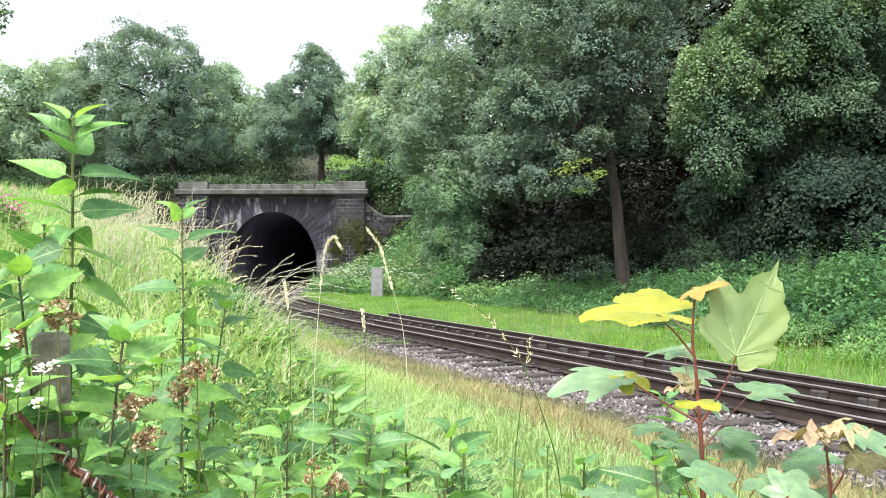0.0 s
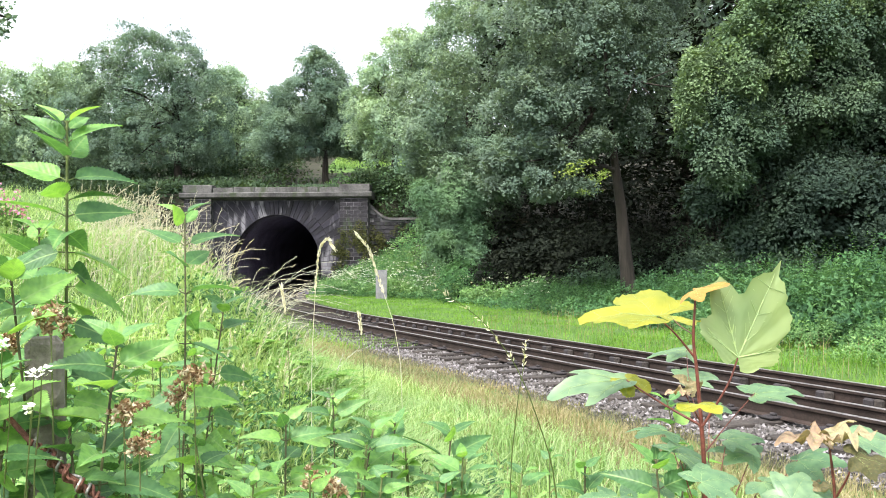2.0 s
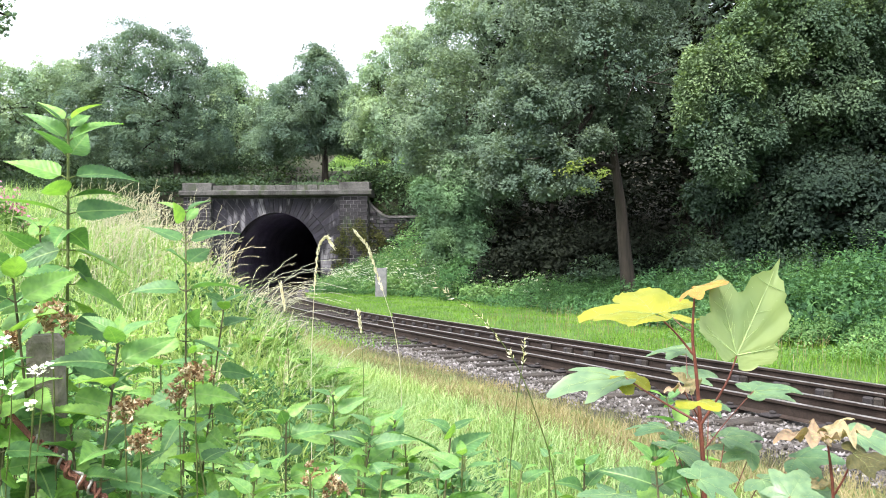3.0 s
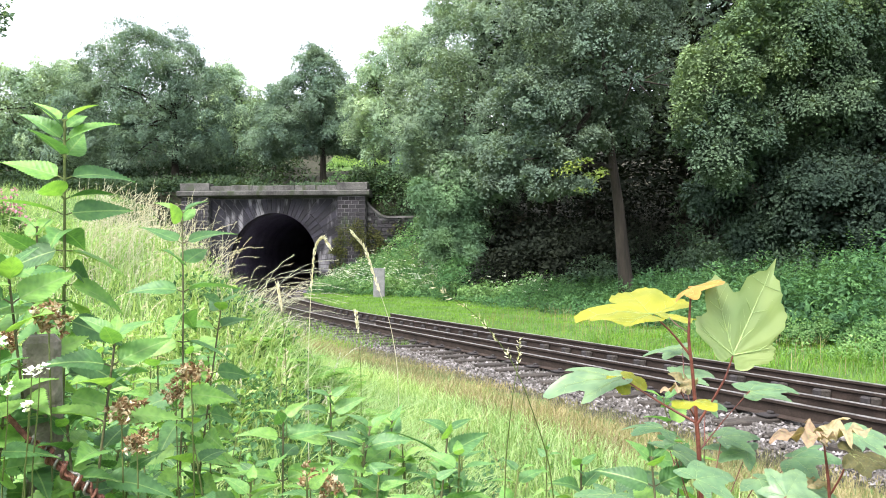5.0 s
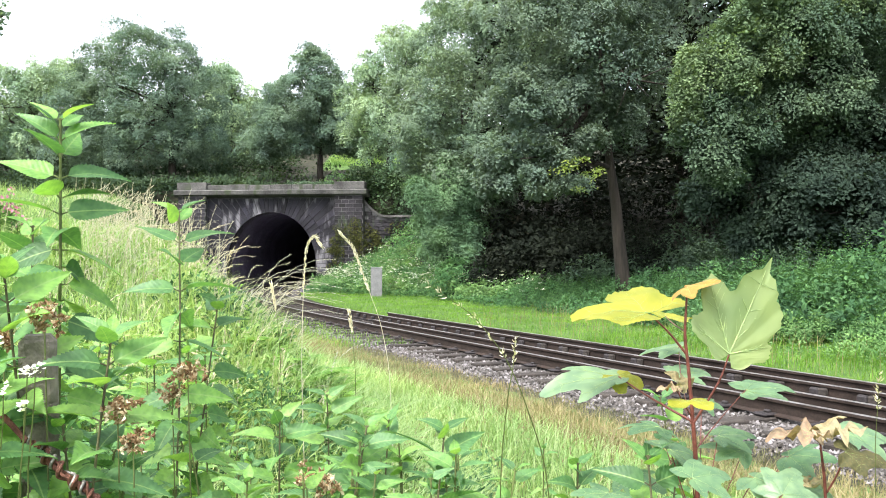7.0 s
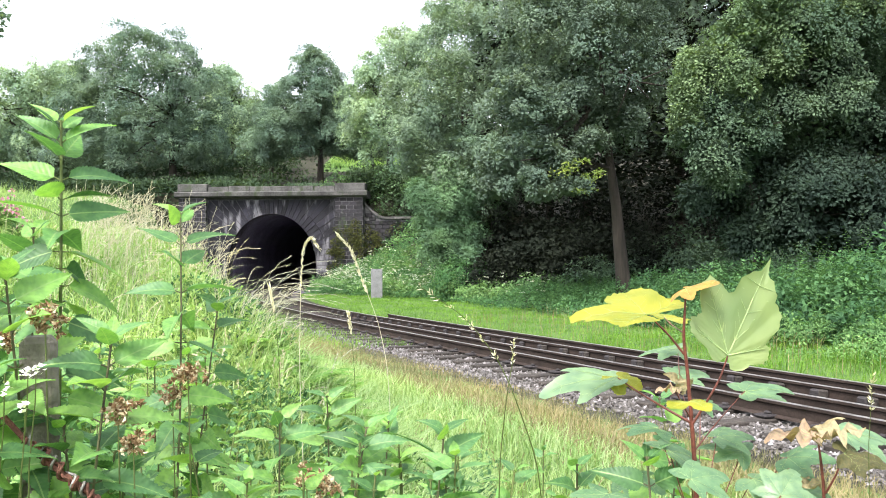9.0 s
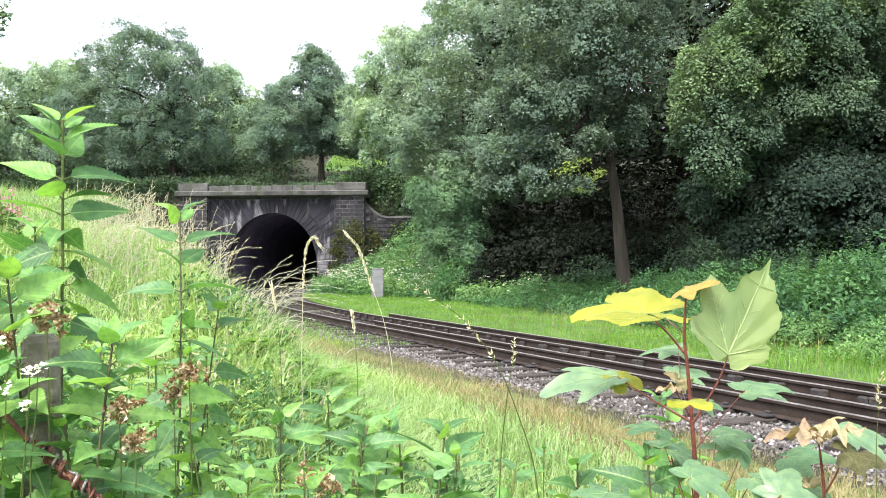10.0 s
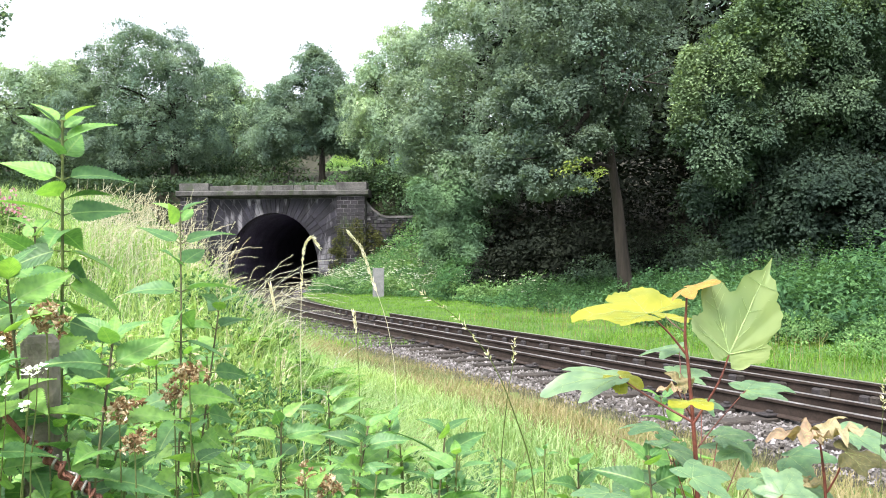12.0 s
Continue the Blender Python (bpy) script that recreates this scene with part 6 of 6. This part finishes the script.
def build_stalks():
    g = "pale seeding grass stalk arching in front of the line"
    build_stalk("grass_stalk", g, [(-0.426, 3.000, 1.214), (-0.411, 3.000, 1.475), (-0.396, 3.000, 1.625), (-0.371, 3.000, 1.662), (-0.343, 3.000, 1.625)], 0.42, 1, 0.0018, 0.016, 0.17, 120, M_DRY)
    build_stalk("grass_stalk", g, [(-0.134, 3.000, 1.214), (-0.162, 3.000, 1.382), (-0.217, 3.000, 1.541), (-0.246, 3.000, 1.632), (-0.287, 3.000, 1.677)], 0.52, 2, 0.0016, 0.016, 0.18, 110, M_DRY)
    build_stalk("grass_stalk", "short pale seeding grass stalk", [(-0.534, 3.200, 1.230), (-0.542, 3.200, 1.389), (-0.560, 3.200, 1.498)], 0.7, 3, 0.002, 0.018, 0.14, 60)
    build_stalk("grass_stalk", "slender seeding grass stalk", [(-0.277, 3.200, 1.190), (-0.285, 3.200, 1.309), (-0.295, 3.200, 1.399)], 0.7, 4, 0.002, 0.018, 0.2, 40)
    build_stalk("oat_grass", "dark slender oat grass with a few pale spikelets", [(0.117, 0.800, 1.378), (0.088, 0.800, 1.467), (0.074, 0.800, 1.497), (0.048, 0.800, 1.532), (0.008, 0.800, 1.560)], 0.58, 5, 0.001, 0.0055, 0.5, 34)
    build_stalk("oat_grass", "dark slender oat grass with a few pale spikelets", [(0.054, 0.900, 1.37), (0.062, 0.900, 1.45), (0.067, 0.900, 1.478), (0.068, 0.900, 1.502)], 0.75, 6, 0.001, 0.0052, 0.5, 22)
    build_stalk("grass_stalk", "slender seeding grass stalk", [(0.312, 0.620, 1.450), (0.314, 0.620, 1.474), (0.316, 0.620, 1.501)], 0.7, 7, 0.0005, 0.0042, 0.5, 26)
    # tall dry tussocks on the bank
    rng = np.random.default_rng(51)

    def tuft(name, label, n, u0, u1, d0, d1, z0, z1, arch, head, material=M_DRY):
        stalks, hp, ha, ho = [], [], [], []
        for _ in range(n):
            d = rng.uniform(d0, d1)
            x = rng.uniform(u0, u1) * d
            b = np.array(foot(x, d))
            h = rng.uniform(z0, z1)
            a = rng.normal(0.4, 0.5) if arch[0] > 0.2 else rng.uniform(-2.2, 2.2)
            bend_ = rng.uniform(*arch)
            q = np.linspace(0, 1, 9)[:, None]
            top = np.array([math.cos(a), math.sin(a) * 0.4, 0]) * bend_ * h
            line = b + q * [0, 0, h] + top * q ** 2.2 - q ** 3.5 * [0, 0, h * 0.55 * bend_]
            stalks.append((line, np.linspace(0.0011, 0.0006, 9)))
            m = 32
            t = rng.uniform(1 - head, 1, m) * 8
            i = np.minimum(t.astype(int), 7)
            hp.append(line[i] + (line[i + 1] - line[i]) * (t - i)[:, None])
            tan = unit(line[i + 1] - line[i])
            o = rng.normal(0, 1, (m, 3))
            ha.append(tan + 0.35 * o)
            ho.append(o)
        ob = new(name)
        tagged(ob, label, "grass", kind="stuff")
        put("stalk", tubes("stalk", stalks, material, 4), ob)["kind"] = "stuff"
        hp = np.concatenate(hp)
        k = len(hp)
        put("seed_head", leaves("seed_head", hp, np.concatenate(ha), np.concatenate(ho), rng.uniform(0.01, 0.02, k), rng.uniform(0.002, 0.0042, k), material, 0.4), ob)["kind"] = "stuff"

    tuft("dry_tussock", "tall straw-coloured dry grass on the brow of the bank", 620, -0.40, -0.235, 6, 10, 0.3, 0.78, (0.05, 0.7), 0.3)
    tuft("arching_tussock", "pale arching dry grass against the tunnel mouth", 34, -0.236, -0.19, 4.8, 5.8, 0.44, 0.88, (0.35, 0.9), 0.38)
    tuft("bank_stalks", "scattered pale grass stalks on the bank", 260, -0.48, -0.1, 3.5, 8, 0.25, 0.55, (0.1, 0.6), 0.3)
    tuft("verge_stalks", "thin straw-coloured stalks in the dry grass", 420, -0.12, 0.3, 3.4, 8.5, 0.12, 0.32, (0.1, 0.7), 0.4, M_TAN)


build_stalks()


# ---- fence post, wire and withered bramble heads ----
def build_fence():
    x, y = (-0.482, 1.170, 1.481)[:2]
    post = new("fence_post")
    post.matrix_basis = pose(*foot(x, y), 1, -1.5, 20)
    tagged(post, "weathered grey wooden fence post among nettles", "post")
    top = (-0.517, 1.170, 1.488)[2] - foot(x, y)[2]
    part("post", box_bm(-0.022, 0.022, -0.022, 0.022, -0.1, top, 0.008), M_POST, post)
    wire = new("fence_wire")
    wire.location = (-0.478, 1.060, 1.378)
    tagged(wire, "rusty twisted fence wire wrapped with thinner strands", "wire")
    a, b = np.array((-0.557, 1.060, 1.445)), np.array((-0.365, 1.060, 1.273))
    t = np.linspace(0, 1, 90)[:, None]
    rod = a + (b - a) * t + [0, 0, 0.004] * np.sin(t * 9) - np.array(wire.location)
    put("rod", tubes("rod", [(rod, np.full(90, 0.0036))], M_WIRE_RUST, 8), wire)
    d = unit(b - a)
    u = unit(np.cross(d, [0, 1, 0]))
    w = np.cross(d, u)
    t = np.linspace(0.42, 1, 260)[:, None]
    line = a + (b - a) * t - np.array(wire.location)
    for k, (ph, turns, material) in enumerate(((0, 120, M_WIRE_GREY), (2.2, 76, M_WIRE_RUST), (4.1, 58, M_WIRE_RUST), (1.1, 43, M_WIRE_RUST))):
        rr = 0.0052 + 0.0026 * np.sin(t * (37 + 9 * k) + 2 * k)
        ang = t * turns + ph + 2.2 * np.sin(t * 23 + k) + 0.9 * np.sin(t * 61)
        hel = line + rr * (np.cos(ang) * u + np.sin(ang) * w)
        put("strand", tubes("strand", [(hel, np.full(260, 0.0019))], material, 6), wire)


build_fence()


def build_bud_head(p, size, seed, n=26):
    rng = np.random.default_rng(seed)
    ob = new("withered_bramble")
    ob.location = p
    tagged(ob, "withered brown bramble spray with papery sepals", "bramble", "withered bramble heads")
    c = rng.normal(0, 1, (n, 3)) * size * [0.42, 0.42, 0.34]
    f0 = foot(p[0], p[1])
    put("stem", tubes("stem", [(np.array([(0, 0, f0[2] - p[2]), (0.01, 0.01, (f0[2] - p[2]) * 0.5), (0, 0, 0)]), [0.0018, 0.0015, 0.001])], M_GREEN_STEM, 5), ob)
    pos = np.repeat(c, 9, 0)
    m = len(pos)
    ax = rng.normal(0, 1, (m, 3)) + [0, 0, 0.4]
    ln = size * rng.uniform(0.22, 0.42, m)
    sep = put("sepal", leaves("sepal", pos, ax, rng.normal(0, 1, (m, 3)), ln, ln * 0.55, M_BUD, 0.5), ob)
    sep["kind"] = "stuff"
    bm = bmesh.new()
    for q in c[: n // 2]:
        bmesh.ops.create_icosphere(bm, subdivisions=1, radius=size * rng.uniform(0.1, 0.17), matrix=Matrix.Translation(q))
    berry = part("bud", bm, M_BUD, ob)
    berry["kind"] = "stuff"


for k, (p, size) in enumerate((((-0.465, 1.080, 1.512), 0.025), ((-0.388, 1.420, 1.405), 0.027), ((-0.418, 1.440, 1.369), 0.023), ((-0.385, 1.100, 1.398), 0.023), ((-0.366, 1.100, 1.360), 0.02), ((-0.192, 1.350, 1.256), 0.02), ((-0.163, 1.350, 1.249), 0.024), ((-0.571, 1.200, 1.478), 0.02))):
    build_bud_head(p, size, 60 + k)


def build_small_flowers():
    rng = np.random.default_rng(71)
    for p in ((-0.449, 1.0, 1.456), (-0.44, 1.0, 1.462), (-0.475, 1.0, 1.440), (-0.452, 1.0, 1.418), (-0.484, 1.0, 1.488)):
        ob = new("bramble_flower")
        ob.location = p
        tagged(ob, "small white bramble blossom with loose petals", "flower", "white blossoms")
        n = 9
        a = rng.uniform(0, 6.3, n)
        ax = np.stack([np.cos(a), np.sin(a), rng.uniform(-0.1, 0.6, n)], 1)
        put("petals", leaves("petals", rng.normal(0, 0.004, (n, 3)), ax, np.tile([0, -0.5, 1.0], (n, 1)) + rng.normal(0, 0.3, (n, 3)), rng.uniform(0.006, 0.011, n), np.full(n, 0.006), M_WHITE, 0.2), ob)
        f0 = foot(p[0], p[1])
        put("stem", tubes("stem", [(np.array([(-0.03, 0.06, f0[2] - p[2]), (-0.03, 0.05, -0.12), (-0.01, 0.02, -0.04), (0, 0, 0)]), [0.0012, 0.001, 0.0008, 0.0006])], M_GREEN_STEM, 5), ob)
    # pink willowherb on the brow
    for x, y, d in ((8, 345, 7), (28, 362, 7), (-6, 335, 7.4), (38, 372, 6.5)):
        u = (x - 784) / 1607
        px, pz = u * d, 1.58 + (464 - y) / 1607 * d
        ob = new("willowherb")
        f0 = foot(px, d)
        ob.location = f0
        tagged(ob, "pink flowering willowherb on the bank", "wildflower", "willowherb")
        h = max(pz - f0[2], 0.45)
        put("stem", tubes("stem", [(np.array([(0, 0, 0), (0.02, 0, h * 0.5), (0, 0, h)]), [0.005, 0.004, 0.002])], M_STALK, 5), ob)
        n = 26
        q = rng.normal(0, 1, (n, 3)) * [0.03, 0.03, 0.06] + [0, 0, h - 0.05]
        put("blossom", leaves("blossom", q, rng.normal(0, 1, (n, 3)), rng.normal(0, 1, (n, 3)), np.full(n, 0.03), np.full(n, 0.024), M_PINK), ob)
        n = 50
        a = rng.uniform(0, 6.3, n)
        z = rng.uniform(0.2, h - 0.1, n)
        put("foliage", leaves("foliage", np.stack([0 * z, 0 * z, z], 1), np.stack([np.cos(a), np.sin(a), 0.3 + 0 * a], 1), np.tile([0, 0, 1.0], (n, 1)), np.full(n, 0.1), np.full(n, 0.02), M_HERB), ob)
    # white umbels on the far slope and under the wood
    n = 1100
    s = 28 + 24 * rng.random(n) ** 0.42
    e = 5.4 + 2.0 * ss(14, 28, s) - 4.2 * ss(36, 50, s) + np.abs(rng.normal(0, 1.6, n))
    x, y = on_line(s, e)
    c = np.stack([x, y, land(x, y) + rng.uniform(0.5, 1.2, n)], 1)
    k = np.repeat(c, 8, 0) + rng.normal(0, 0.035, (n * 8, 3)) * [1, 1, 0.3]
    m = len(k)
    tagged(put("white_umbels", leaves("white_umbels", k, rng.normal(0, 1, (m, 3)) * [1, 1, 0.2], np.tile([0, 0, 1.0], (m, 1)), np.full(m, 0.05), np.full(m, 0.045), M_WHITE)), "small white umbel flowers scattered over the bank", "flowers", kind="stuff")


build_small_flowers()


# ---- ferns on the near bank ----
def build_ferns():
    rng = np.random.default_rng(81)

    def fern(x, y, seed):
        r = np.random.default_rng(seed)
        ob = new("fern")
        ob.location = foot(x, y)
        tagged(ob, "feathery light green fern in the long grass", "fern", "ferns on the near bank")
        for k in range(11):
            a = k * 0.571 * 2 + r.uniform(-0.3, 0.3)
            L = r.uniform(0.28, 0.5)
            q = np.linspace(0, 1, 24)[:, None]
            out = np.array([math.cos(a), math.sin(a), 0])
            line = q * out * L * 0.75 + [0, 0, 1] * (q * L * 0.9 - q ** 2.2 * L * r.uniform(0.4, 0.75))
            i = np.repeat(np.arange(3, 24), 2)
            sgn = np.tile([-1.0, 1.0], 21)[:, None]
            tan = unit(np.gradient(line, axis=0))[i]
            side = unit(np.cross(tan, [0, 0, 1.0])) * sgn
            n = len(i)
            ln = 0.085 * L / 0.4 * np.sin(np.pi * (0.12 + 0.86 * (i - 3) / 21)) + 0.008
            put("frond", leaves("frond", line[i], side + tan * 0.35 - [0, 0, 0.15], np.tile([0, 0, 1.0], (n, 1)) + r.normal(0, 0.12, (n, 3)), ln, ln * 0.3 + 0.004, M_FERN, 0.15), ob)
        return ob
    src = [fern(*(-0.778, 4.400, 1.153)[:2], 1), fern(*(-0.558, 4.000, 1.092)[:2], 2), fern(*(-1.024, 5.000, 1.157)[:2], 3)]
    for k in range(92):
        d = rng.uniform(2.7, 6.0) if k < 72 else rng.uniform(3.0, 7.5)
        u = rng.uniform(-0.225, -0.105) if k < 72 else rng.uniform(-0.45, -0.2)
        x, y = u * d, d
        copy_thing(src[k % 3], pose(x, y, float(land(x, y)) - 0.02, 0, 0, rng.uniform(0, 360)) @ Matrix.Scale(rng.uniform(0.45, 0.9), 4))


M_FERN = leaf_mat("fern_fronds", [(0.10, 0.22, 0.05), (0.15, 0.29, 0.07), (0.2, 0.34, 0.1)], 0.4, 0.6, 3.0)
build_ferns()


def motions():
    """The tall stalks lean in the breeze and come back."""
    hook = ((0, 0.6), (0.6, 0.5), (1, 0.1), (1.5, -0.4), (2.5, -0.8), (3.2, -0.85), (5, -1.0), (6, -1.3), (7, -1.9), (8, -2.4), (9, -2.5), (10, -2.2), (11, -2.5), (12, -2.65))
    arc = ((0, 2.1), (0.6, 1.9), (1, 0.8), (1.5, 0.2), (2.5, 0), (3.2, -0.1), (5, -0.2), (6, -0.75), (7, -1.6), (8, -2.1), (9, -2.0), (10, -0.9), (11, -1.0), (12, -0.5))
    oat = ((0, -0.6), (1, -0.65), (2.5, -0.7), (6, -0.6), (9, -1.0), (10, -1.2), (12, -1.4))
    still = ((0, 0.85), (6, 0.7), (12, 0.65))
    for name, rows, k in (("grass_stalk", hook, 1.0), ("grass_stalk.001", arc, 1.0), ("grass_stalk.002", hook, 0.8), ("grass_stalk.003", arc, 0.6), ("oat_grass", oat, 1.0), ("oat_grass.001", still, 1.0), ("grass_stalk.004", arc, 0.3)):
        ob = bpy.data.objects[name]
        x, y, z = ob.location
        walk(ob, [(t, pose(x, y, z, 0, a * k, 0)) for t, a in rows])
    ob = bpy.data.objects["nettle.002"]
    x, y, z = ob.location
    walk(ob, [(t, pose(x, y, z, 0, a, 0)) for t, a in ((0, -0.5), (0.5, -0.4), (1, -0.04), (2.5, 0), (7, 0.05), (9.2, 0.14), (10, 0), (12, 0))])


motions()
